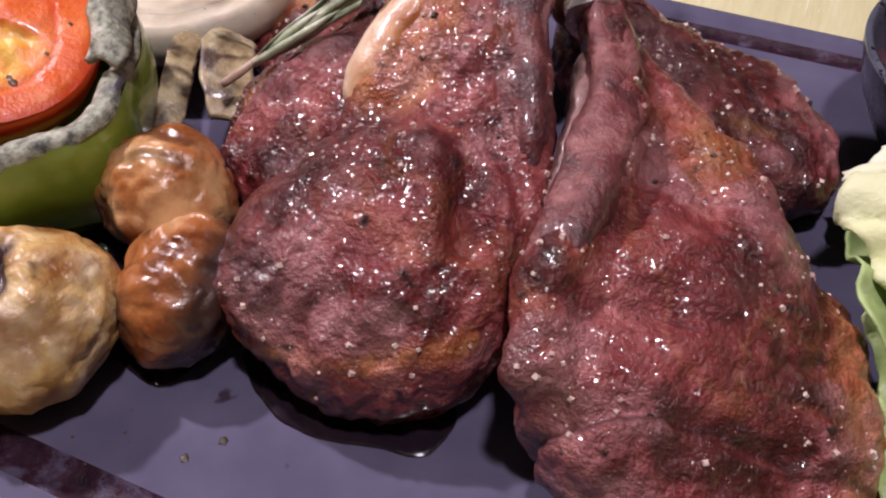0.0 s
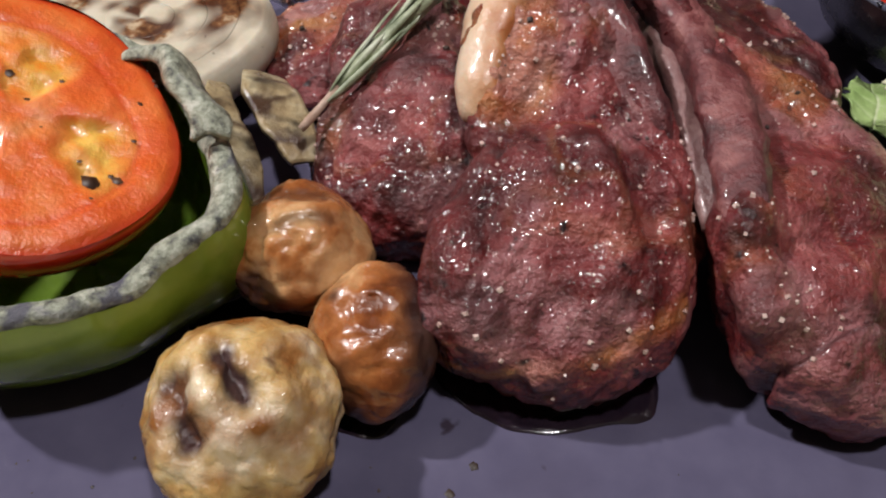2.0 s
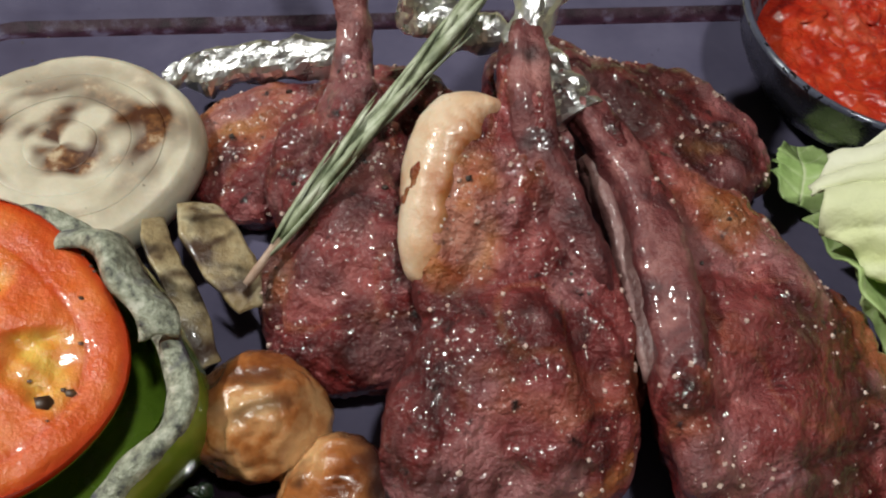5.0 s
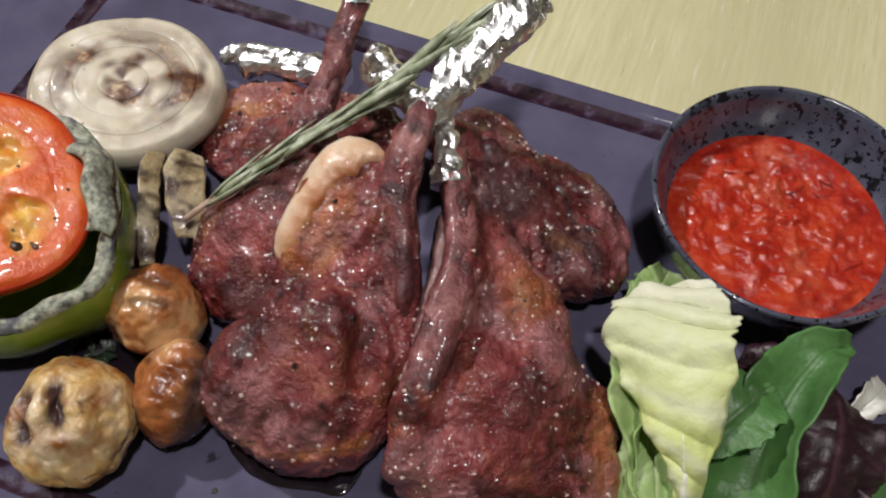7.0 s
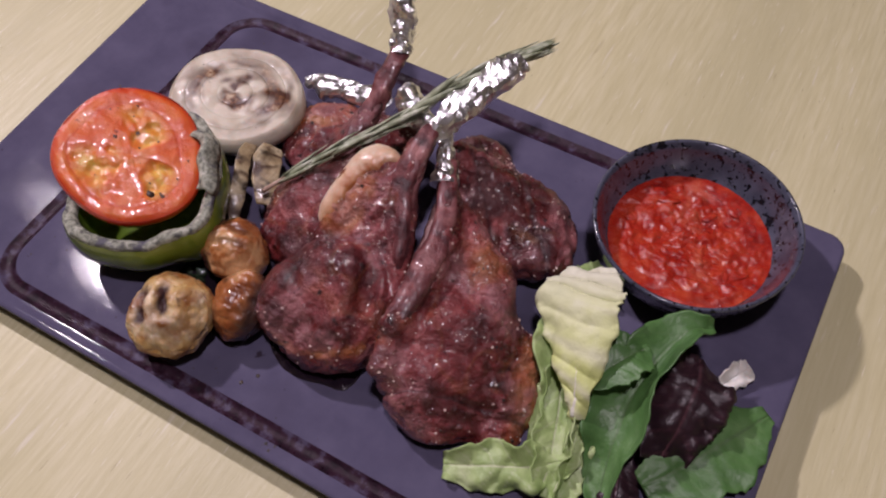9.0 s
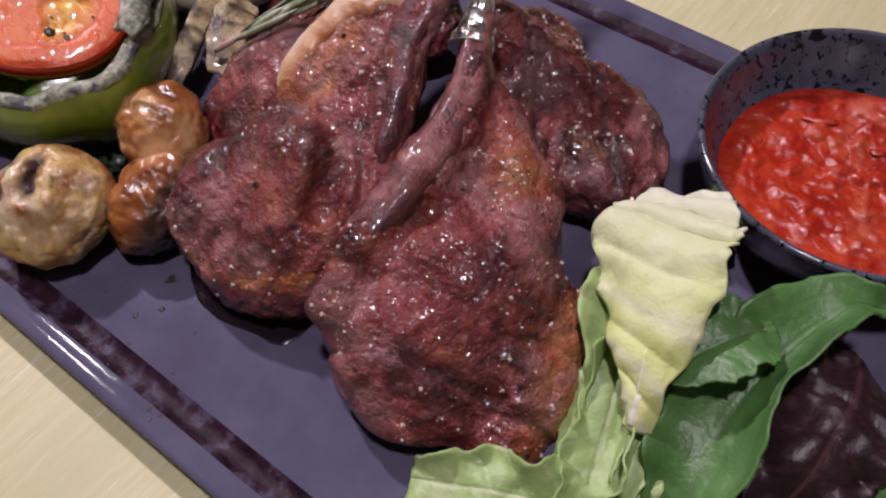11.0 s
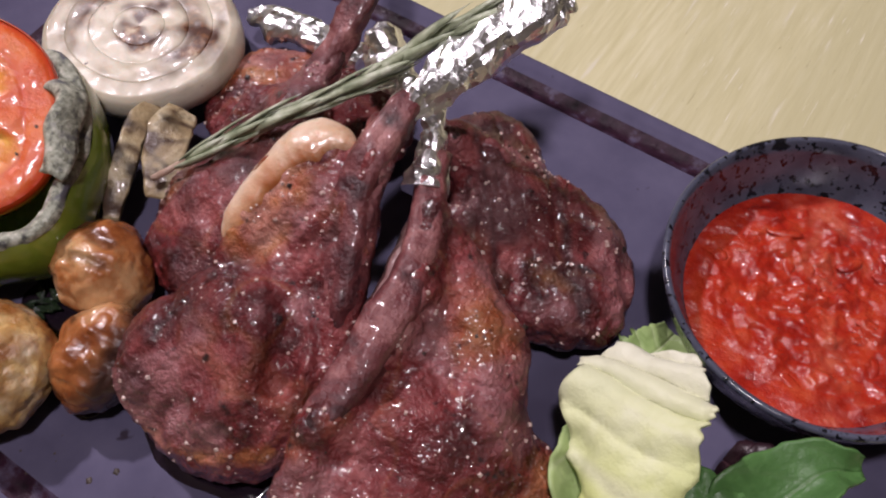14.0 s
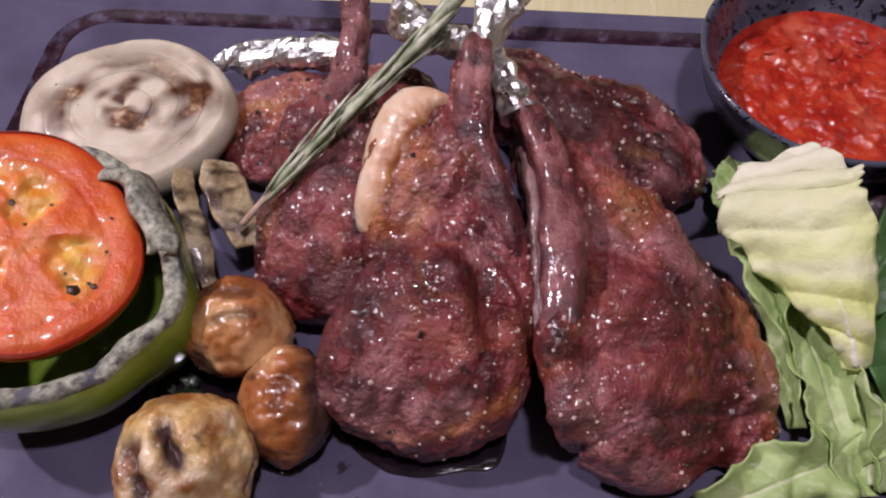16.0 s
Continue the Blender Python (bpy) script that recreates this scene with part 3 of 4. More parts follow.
def right_chop():
    chop = thing("lamb_chop", "reddish-brown lamb chop with a curved rib bone, thickly salted", "lamb chop", (6.2, -3.4, ZP), "grilled lamb chops")
    F = axes((0.40, -0.24, 0.88), (0.3, 1, 0))
    bone = curve_through([(4.05, -5.4, 3.75), (3.82, -4.1, 4.15), (3.98, -2.0, 4.42), (3.70, 0.0, 4.7), (2.95, 1.5, 5.05)], 14)

    def sdf(P):
        d = slab(P, (6.05, -3.8, 2.5), (2.95, 2.6, 1.35), F)
        d = smin(d, chain(P, [V((6.4, -1.5, 3.0)), V((5.5, 0.1, 3.5)), V((4.0, 1.0, 4.1)), V((3.0, 1.5, 4.7))], [1.15, 1.0, 0.7, 0.45]), 0.5)
        d = smin(d, chain(P, [V((4.9, -2.6, 3.3)), V((4.6, -1.0, 3.5)), V((4.0, 0.4, 3.9))], [1.1, 0.9, 0.6]), 0.5)
        d = smin(d, chain(P, bone, np.linspace(0.60, 0.46, 14)), 0.28)
        fold = P[:, 1] - 0.35 * (P[:, 0] - 6.3) + 0.3 * fbm(P, 0.6, 16, 2)
        d = d + 0.14 * np.exp(-((fold + 5.35) / 0.16) ** 2) + 0.06 * np.exp(-((fold + 3.9 + 0.5 * vnoise(P, 0.5, 17)) / 0.2) ** 2)
        d = smin(d, ell(P, (8.45, -3.7, 1.85), (1.0, 2.7, 0.75), axes((0.4, -0.2, 0.9), (1, 0.15, 0))), 0.5)
        d = carve(d, P, GAP, np.linspace(0.26, 0.42, 14), 0.1)
        return np.maximum(d, 1.18 - P[:, 2])

    def fat(v):
        edge = np.clip((v[:, 0] + 0.18 * v[:, 1] - 7.7) * 1.6 + 0.4 * fbm(v, 1.1, 15), 0, 1) * 0.5
        neck = np.clip(1.2 - np.linalg.norm((v - V((5.5, 0.0, 4.2))) / V((1.2, 1.2, 1.2)), axis=1), 0, 1) * 0.45
        return np.maximum(edge, neck)

    # Dark line inside the front fold: the crease's shade put into the colour.
    def char_dark(v):
        s = v[:, 1] - 0.35 * (v[:, 0] - 6.3) + 5.35 + 0.15 * fbm(v, 1.0, 41)
        return np.clip(1 - np.abs(s) / 0.16, 0, 1) * 0.8
    meat_part(chop, sdf, (2.0, -7.8, 0.9), (10.2, 2.4, 6.2), 13, (0.9, 0.4, -0.3), fat, char_dark)
    bone_part(chop, [(4.0, -5.0, 3.75), (3.82, -4.0, 4.25), (3.86, -2.6, 4.52), (3.80, -1.2, 4.68), (3.58, 0.1, 4.86), (3.15, 1.1, 5.03), (2.72, 1.9, 5.2), (2.3, 2.8, 5.4)],
              (0.30, 0.50, 0.56, 0.54, 0.50, 0.45, 0.42, 0.36), 18)
    bone_part(chop, [(3.56, -3.6, 3.75), (3.44, -2.2, 3.98), (3.36, -1.0, 4.16), (3.14, 0.2, 4.42), (2.82, 1.2, 4.75)], (0.28, 0.42, 0.44, 0.42, 0.3), 19, BAREBONE, "bare_rib", "bare greyish rib bone")
    foil_part(chop, [(2.65, 1.9, 5.15), (2.35, 2.5, 5.35), (1.95, 3.3, 5.6), (1.5, 4.0, 5.75)], (0.52, 0.5, 0.3, 0.2), 15)
    foil_part(chop, [(1.4, 3.9, 5.7), (0.4, 4.2, 5.6), (-0.5, 4.6, 5.6), (-1.0, 4.9, 5.5)], (0.2, 0.45, 0.6, 0.5), 25, name="foil_end")


def back_chop():
    chop = thing("lamb_chop", "dark grilled lamb chop lying behind the others", "lamb chop", (5.0, 3.5, ZP), "grilled lamb chops")
    F = axes((0.12, -0.12, 0.98), (1, -0.2, 0))

    def sdf(P):
        d = slab(P, (5.4, 3.4, 2.35), (2.6, 2.0, 1.05), F)
        d = smin(d, slab(P, (2.6, 4.9, 2.6), (1.7, 1.6, 0.85), F), 0.7)
        d = smin(d, ell(P, (6.7, 2.9, 2.2), (1.2, 1.3, 0.9)), 0.4)
        d = smin(d, slab(P, (4.3, 2.5, 2.4), (1.7, 1.8, 0.95), F), 0.5)
        d = smin(d, chain(P, [V((4.0, 4.3, 2.8)), V((2.7, 4.3, 3.4)), V((1.8, 4.1, 4.2))], [0.9, 0.8, 0.6]), 0.6)
        d = d + 0.07 * np.exp(-((((P[:, 0] * 0.8 + P[:, 1] * 0.6 + 0.25 * vnoise(P, 0.8, 24)) % 1.5) - 0.75) / 0.14) ** 2)
        return np.maximum(d, 1.18 - P[:, 2])

    def fat(v):
        rim = np.clip(1.1 - np.linalg.norm((v - V((6.2, 4.9, 3.0))) / V((0.9, 0.5, 0.6)), axis=1), 0, 1)
        bar = np.clip(1.2 - np.linalg.norm((v - V((5.9, 2.4, 3.3))) / V((0.95, 0.35, 0.7)), axis=1), 0, 1)
        return np.maximum(rim, bar) * np.clip(0.45 + 0.7 * fbm(v, 1.8, 27, 3), 0, 0.7)

    def char_dark(v):
        s = np.abs(((v[:, 0] * 0.75 + v[:, 1] * 0.65) % 1.9) - 0.95 + 0.15 * fbm(v, 1.0, 6))
        return np.maximum(np.clip(1 - s / 0.22, 0, 1) * 0.8, np.clip(0.15 + 0.8 * fbm(v, 0.9, 26, 3), 0, 0.6))
    meat_part(chop, sdf, (-0.1, 0.3, 0.9), (8.8, 7.2, 5.4), 23, (0.4, -0.8, 0), fat, char_dark, amp=0.13)
    # loose scrap of meat at the top
    bone_part(chop, [(2.5, 4.3, 4.15), (3.0, 4.55, 4.2), (3.5, 4.5, 3.75)], (0.12, 0.16, 0.08), 29, name="meat_shred")


def left_chop():
    chop = thing("lamb_chop", "dark seared lamb chop with an upright foil-tipped bone", "lamb chop", (-2.4, -0.6, ZP), "grilled lamb chops")
    F = axes((-0.2, -0.45, 0.87), (1, 0, 0.2))

    def sdf(P):
        d = slab(P, (-2.2, -0.9, 2.5), (2.2, 2.2, 1.35), F)
        d = smin(d, slab(P, (-2.6, 2.0, 2.9), (1.7, 1.7, 1.2), F), 0.8)
        d = smin(d, chain(P, [V((-2.2, 1.2, 3.3)), V((-2.2, 3.0, 4.2)), V((-2.15, 4.3, 4.8))], [0.85, 0.72, 0.42]), 0.6)
        return np.maximum(d, 1.18 - P[:, 2])

    def fat(v):
        return np.clip(1.0 - np.linalg.norm((v - V((-3.9, -0.6, 3.4))) / V((0.5, 0.9, 0.7)), axis=1), 0, 1) * 0.6
    meat_part(chop, sdf, (-5.2, -3.8, 0.9), (0.9, 5.4, 6.0), 33, (0.3, 0.8, 0.4), fat, lambda v: np.clip(0.10 + 0.9 * fbm(v, 0.9, 39, 3), 0, 0.6), amp=0.15)
    bone_part(chop, [(-2.2, 3.6, 4.5), (-2.2, 5.4, 5.3), (-2.25, 6.9, 5.9)], (0.45, 0.43, 0.40), 38)
    foil_part(chop, [(-2.25, 6.7, 5.85), (-2.5, 7.5, 6.7), (-2.9, 8.3, 7.6), (-3.1, 8.7, 8.1)], (0.5, 0.52, 0.5, 0.36), 35)


def far_chop():
    chop = thing("lamb_chop", "brown crusted lamb chop at the back, its bone in foil", "lamb chop", (-4.6, 4.2, ZP), "grilled lamb chops")
    F = axes((-0.1, -0.15, 0.98), (1, 0, 0))

    def sdf(P):
        d = slab(P, (-4.5, 3.6, 1.95), (2.3, 2.0, 0.85), F)
        d = smin(d, slab(P, (-1.6, 4.2, 2.6), (1.9, 1.4, 0.8), F), 0.6)
        return np.maximum(d, 1.18 - P[:, 2])

    def fat(v):
        return np.clip(1.3 - np.linalg.norm((v - V((-5.6, 4.6, 2.4))) / V((1.4, 1.5, 1.0)), axis=1) + 0.4 * fbm(v, 1.5, 45), 0, 1) * 0.55
    meat_part(chop, sdf, (-7.4, 1.0, 0.9), (0.8, 6.2, 3.9), 43, (1, 0.3, 0), fat, amp=0.12)
    foil_part(chop, [(-7.2, 6.0, 2.3), (-6.0, 6.1, 2.55), (-4.6, 6.05, 2.75), (-3.2, 5.9, 3.0), (-2.4, 5.8, 3.1)], (0.3, 0.55, 0.55, 0.5, 0.35), 45)


front_chop()
right_chop()
back_chop()
left_chop()
far_chop()

# ---- vegetables ----


def place(v, c, F):
    """From a thing's own axes into the scene."""
    return v @ F + V(c)


def build_pepper():
    C = V((-8.75, -3.2))
    pep = thing("stuffed_pepper", "roasted green bell pepper half with a charred pale rim", "bell pepper", (C[0], C[1], ZP))
    n = 160
    a = np.linspace(0, 2 * math.pi, n, endpoint=False)
    lobe = 1 + 0.055 * np.cos(4 * a + 0.7) + 0.02 * np.cos(7 * a + 1.1)
    rimz = 4.35 + 0.30 * np.sin(a - 0.3) + 0.14 * np.sin(4 * a + 2.0) + 0.08 * np.sin(9 * a)

    def rows(prof):
        out = []
        for r, zf, dz in prof:
            z = ZP + (rimz - ZP) * zf + dz
            out.append(np.stack([C[0] + r * lobe ** (1.0 if zf > 0.3 else 1.6) * np.cos(a), C[1] + r * lobe * np.sin(a) * 1.0, z], 1))
        v = np.stack(out, 1).reshape(-1, 3)
        return v, grid_faces(n, len(prof), wrap_u=True)
    v, f = rows([(0.6, 0.0, 0.22), (1.5, 0.0, 0.02), (2.2, 0.0, 0.05), (2.75, 0.1, 0), (3.2, 0.3, 0), (3.42, 0.5, 0), (3.48, 0.72, 0), (3.42, 0.88, 0), (3.36, 0.95, 0)])
    part("skin", v, f, GREENSKIN, pep, "glossy olive green skin")
    rp = [(3.365, 0.945, 0), (3.36, 0.97, 0.02), (3.3, 1.0, 0.03), (3.16, 1.0, 0.07), (3.0, 1.0, 0.05), (2.88, 0.97, 0.0), (2.82, 0.92, 0.0)]
    v, f = rows(rp)
    v = v + np.stack([0.05 * vnoise(v, 2.2, 51), 0.05 * vnoise(v, 2.2, 52), 0.06 * fbm(v, 2.5, 53)], 1)
    part("charred_rim", v, f, CHARRIM, pep, "blistered rim, grey-white and black")
    v, f = rows([(2.84, 0.93, 0), (2.8, 0.75, 0), (2.7, 0.5, 0), (2.5, 0.25, 0), (1.2, 0.15, 0), (0.1, 0.15, 0)])
    part("inner_wall", v, f, GREENIN, pep)
    # blistered flap of skin at the back
    u, w = np.meshgrid(np.linspace(-0.62, 0.62, 30), np.linspace(0, 1, 12), indexing="ij")
    ang = u + 0.78
    rr = 3.3 - 0.75 * w + 0.12 * np.sin(9 * u)
    P = np.stack([C[0] + rr * np.cos(ang), C[1] + rr * np.sin(ang), 4.75 + 0.65 * np.sin(w * 2.4) * np.cos(u * 2.2)], -1).reshape(-1, 3)
    P[:, 2] += 0.09 * fbm(P, 1.8, 57)
    ob = part("charred_flap", P, grid_faces(30, 12), CHARRIM, pep, "blackened blistered flap of skin")
    so = ob.modifiers.new("thick", "SOLIDIFY")
    so.thickness = 0.0015


def build_tomato():
    C, R = V((-9.1, -2.95, 5.4)), 2.82
    F = axes((0.44, -0.13, 0.89), (1, 0, 0))
    tom = thing("tomato_slice", "thick grilled tomato half resting in the green pepper", "tomato", C)
    n, m = 150, 40
    a = np.linspace(0, 2 * math.pi, n, endpoint=False)
    out, gel, hub, skirt = [], [], [], []
    for k in range(m):
        r = k / (m - 1)
        wob = 1 + 0.025 * np.cos(3 * a + 1) + 0.015 * np.cos(5 * a)
        P = np.stack([r * R * wob * np.cos(a), r * R * wob * np.sin(a), np.zeros(n)], 1)
        warp = 0.35 * fbm(P, 0.5, 66, 2)
        lobe = np.clip(1.7 * np.cos(3.0 * a + 0.6 + 1.6 * warp + 0.5 * np.sin(a)) + 0.55, 0, 1)
        g = lobe * np.clip(1.6 - np.abs(r - 0.47 + 0.3 * warp) / 0.21, 0, 1) * np.clip(0.75 + 0.9 * fbm(P, 1.6, 67, 3), 0, 1)
        hub.append(np.clip(1.4 - r / 0.24, 0, 1) * np.clip(0.7 + 0.8 * fbm(P, 1.3, 68), 0, 1))
        skirt.append(np.clip(1 - np.abs(r - 0.76 + 0.2 * warp) / 0.03, 0, 1) * 0.55 + np.clip((r - 0.93) * 16, 0, 1))
        P[:, 2] = 0.0 - 0.11 * g + 0.05 * fbm(P, 0.9, 61) + 0.05 * vnoise(P, 3.5, 63) * (0.15 + g) - 0.05 * skirt[-1] - 0.25 * max(0, r - 0.86)
        out.append(P)
        gel.append(g)
    v = np.stack(out, 1).reshape(-1, 3)
    part("flesh", place(v, C, F), grid_faces(n, m, wrap_u=True), TOMFLESH, tom, "juicy orange-red cut face", gel=np.stack(gel, 1).reshape(-1),
         core=np.stack(hub, 1).reshape(-1), wall=np.stack(skirt, 1).reshape(-1))
    prof = [(0.995, -0.06), (1.018, -0.14), (1.03, -0.35), (1.02, -0.75), (0.95, -1.15), (0.8, -1.45), (0.4, -1.6), (0.02, -1.62)]
    wob = 1 + 0.025 * np.cos(3 * a + 1) + 0.015 * np.cos(5 * a)
    v = np.stack([np.stack([R * r * wob * np.cos(a), R * r * wob * np.sin(a), np.full(n, z) + 0.03 * np.cos(4 * a)], 1) for r, z in prof], 1).reshape(-1, 3)
    part("skin", place(v, C, F), grid_faces(n, len(prof), wrap_u=True), TOMSKIN, tom, "smooth red skin")
    rng = random.Random(5)
    vs, fs = [], []
    spots = [(1.55, -0.95, 0.17), (1.95, -0.75, 0.1), (0.1, 0.4, 0.09), (-0.35, 0.9, 0.11), (-0.9, 0.25, 0.1), (0.5, -0.1, 0.06)]
    spots += [(rng.uniform(-2.2, 2.2), rng.uniform(-2.2, 2.2), rng.uniform(0.025, 0.06)) for _ in range(34)]
    for x, y, s in spots:
        o = len(vs)
        for dx, dy, dz in ((1, 0, 0), (0.3, 0.8, 0), (-0.9, 0.4, 0), (-0.6, -0.7, 0), (0.4, -0.8, 0), (0, 0, 0.5)):
            vs.append((x + dx * s * 1.2, y + dy * s, 0.0 + dz * s))
        fs += [(o + i, o + (i + 1) % 5, o + 5) for i in range(5)]
    vs = V(vs)
    vs[:, 2] += 0.10 * fbm(np.c_[vs[:, :2], np.zeros(len(vs))], 1.1, 61) - 0.06
    tagged(part("seed_scatter", place(vs, C, F), fs, SEED, tom, "charred seeds and pepper specks"), kind="stuff")


def build_onion():
    C = V((-9.1, 3.15, 3.25))
    F = axes((0.02, -0.04, 0.99), (1, 0.2, 0))
    on = thing("onion_slice", "thick pale grilled onion slice with brown sear marks", "onion", C)
    n = 150
    a = np.linspace(0, 2 * math.pi, n, endpoint=False)
    wob = 1 + 0.03 * np.cos(2 * a + 0.4) + 0.012 * np.cos(5 * a)

    def ring(r0, r1, drop, last):
        rr = np.linspace(r0, r1, 20)
        zz = drop - 0.010 * np.abs(np.linspace(-1, 1, 20)) ** 6
        if last:
            rr = np.r_[rr[:-6], 0.93, 0.965, 0.99, 1.005, 1.0, 0.95, 0.8]
            zz = np.r_[zz[:-6], -0.03, -0.10, -0.24, -0.5, -0.8, -1.05, -1.15]
        else:
            rr, zz = np.r_[rr, r1 + 0.001], np.r_[zz, zz[-1] - 0.01]
        v, ch = [], []
        for r, z in zip(rr, zz):
            P = np.stack([3.12 * r * wob * np.cos(a), 2.95 * r * wob * np.sin(a), np.full(n, z)], 1)
            top = 1.0 if z > -0.12 else 0.0
            near = np.exp(-((P[:, 0] + 0.2) / 1.9) ** 2 - ((P[:, 1] - 0.1) / 1.6) ** 2) + 0.8 * np.exp(-((P[:, 0] - 2.4) / 0.6) ** 2 - (P[:, 1] / 1.3) ** 2)
            swirl = np.c_[np.full(n, r * 5.0), 1.6 * np.cos(a) * (0.4 + r), 1.6 * np.sin(a) * (0.4 + r)]
            g = np.clip(2.0 * near, 0, 1) * np.clip(0.55 + 1.3 * fbm(swirl @ TURN, 1.0, 76, 2), 0, 1)
            P[:, 2] += top * 0.05 * fbm(P, 0.9, 72) * min(1.0, r * 5)
            v.append(P)
            ch.append(g * top)
        v = np.stack(v, 1).reshape(-1, 3)
        part("ring", place(v, C, F), grid_faces(n, len(rr), wrap_u=True), ONION, on, char_dark=np.stack(ch, 1).reshape(-1))
    for k, (r0, r1) in enumerate(((0.0, 0.26), (0.26, 0.5), (0.5, 0.74), (0.74, 1.0))):
        ring(r0, r1, (0.0, -0.004, 0.003, -0.002)[k], k == 3)


def build_zucchini(pts, widths, tilt, seed):
    """A long thin grilled slice, bowed, lying over the meat."""
    z = thing("zucchini_slice", "wilted grilled zucchini strip with charred marks", "zucchini", pts[0], "zucchini strips")
    c = curve_through(pts, 40)
    w = np.interp(np.linspace(0, 1, 40), np.linspace(0, 1, len(widths)), widths)
    tan = np.gradient(c, axis=0)
    tan /= np.linalg.norm(tan, axis=1, keepdims=True)
    side = np.cross(tan, V(tilt))
    side /= np.linalg.norm(side, axis=1, keepdims=True)
    nor = np.cross(side, tan)
    s = np.linspace(-1, 1, 13)
    v = (c[:, None] + side[:, None] * (w[:, None] * s)[..., None] + nor[:, None] * (0.03 * (1 - s ** 2))[None, :, None]).reshape(-1, 3)
    v = v + 0.12 * np.stack([fbm(v, 0.9, seed + k, 3) for k in range(3)], 1)
    run = np.repeat(np.linspace(0, np.linalg.norm(c[-1] - c[0]), 40), 13)
    burn = np.clip(1.2 - np.abs((run % 0.95) - 0.47 + 0.35 * fbm(v, 1.1, seed + 5)) / 0.16, 0, 1) * np.clip(0.5 + 1.3 * fbm(v, 1.3, seed + 8), 0, 0.95)
    burn = np.maximum(burn, np.clip(2.6 * fbm(v, 1.6, seed + 11, 3) - 0.35, 0, 0.95))
    ob = part("flesh", v, grid_faces(40, 13), ZUC, z, char_dark=burn)
    so = ob.modifiers.new("thick", "SOLIDIFY")
    so.thickness, so.offset = 0.0018, -1
    rim = tube((c - side * w[:, None] * 1.0 - nor * 0.12)[1:-1], np.full(38, 0.055), 8)
    part("peel", *rim, ZUCSKIN, z, "dark green peel")


def build_mushroom(C, r, F, seed, material, label, slits=(), dent=0.0, dark_side=0.0, wrinkle=1.0, deep=0.30):
    m = thing("mushroom", label, "mushroom", (C[0], C[1], ZP), "roast mushrooms")

    def sdf(P):
        q = (P - V(C)) @ F.T
        d = ell(P, C, r, F)
        d = d + 0.10 * fbm(P, 0.8, seed, 2)
        for x, y, ang, ln, wd in slits:
            ca, sa = math.cos(radians(ang)), math.sin(radians(ang))
            u, w = (q[:, 0] - x) * ca + (q[:, 1] - y) * sa, -(q[:, 0] - x) * sa + (q[:, 1] - y) * ca
            d = d + deep * np.clip(1 - np.abs(w) / wd, 0, 1) * np.clip(2 - 2 * np.abs(u) / ln, 0, 1) * (q[:, 2] > 0)
        if dent:
            d = d + dent * np.clip(1 - np.abs(q[:, 1] + 0.1 * np.sin(3 * q[:, 0])) / 0.30, 0, 1) * (q[:, 2] > -0.4)
        return np.maximum(d, 1.17 - P[:, 2])
    R = max(r) + 0.5
    v, f = nets(sdf, V(C) - R, V(C) + R, 0.07)
    nn = normals(v, f)
    q = (v - V(C)) @ F.T
    v2 = v + nn * (wrinkle * (0.07 * fbm(v, 1.9, seed + 3) + 0.06 * ridge(v, seed + 4, 1.5, 0.3) - 0.05 * ridge(v, seed + 5, 2.6, 0.3)) + 0.10 * fbm(v, 0.7, seed + 6))[:, None]
    # Random dark patches, and a darker cap towards its own +x side.
    ch = np.maximum(np.clip((fbm(v, 0.6, seed + 7) - 0.35) * 1.6, 0, 0.7), dark_side * np.clip(q[:, 0] * 2.2 - 0.05 + 0.5 * fbm(v, 1.0, seed), 0, 1))
    for x, y, ang, ln, wd in slits:
        ca, sa = math.cos(radians(ang)), math.sin(radians(ang))
        u, w = (q[:, 0] - x) * ca + (q[:, 1] - y) * sa, -(q[:, 0] - x) * sa + (q[:, 1] - y) * ca
        ch = np.maximum(ch, np.clip(1.6 - 1.6 * np.abs(w) / wd + 0.5 * vnoise(v, 3.0, seed), 0, 1) * np.clip(2.4 - 2.4 * np.abs(u) / ln, 0, 1) * (q[:, 2] > 0) * min(1.0, deep * 3.4 + 0.2))
    seared = (ch[f].mean(1) > 0.62) & (nn[f][:, :, 2].mean(1) > 0.1) if slits or dark_side else np.zeros(len(f), bool)
    for name, pick in (("cap", ~seared), ("dark_mark", seared)):
        if pick.any():
            used, back = np.unique(f[pick], return_inverse=True)
            part(name, v2[used], back.reshape(-1, 4), material, m, ("dark grill slash" if slits else "dark side") if name == "dark_mark" else "", char_dark=ch[used])


build_pepper()
build_tomato()
build_onion()
build_zucchini([(-6.9, 1.3, 2.6), (-6.55, 0.2, 2.95), (-6.0, -1.0, 2.75), (-5.35, -2.3, 2.25)], (0.2, 0.36, 0.34, 0.14), (0.5, -0.2, 0.8), 81)
build_zucchini([(-6.0, 1.5, 2.8), (-5.6, 0.7, 3.05), (-5.1, -0.2, 2.9), (-4.6, -1.1, 2.5)], (0.40, 0.58, 0.56, 0.26), (0.45, -0.3, 0.85), 84)
build_mushroom((-4.72, -7.15, 2.5), (1.72, 1.68, 1.4), axes((0.0, -0.25, 0.97), (1, 0, 0)), 91, MUSHPALE, "pale golden mushroom cap with dark grill slashes",
               [(0.05, 0.35, -58, 0.85, 0.34), (-0.7, -0.2, -62, 0.95, 0.42)], wrinkle=0.85, deep=0.34)
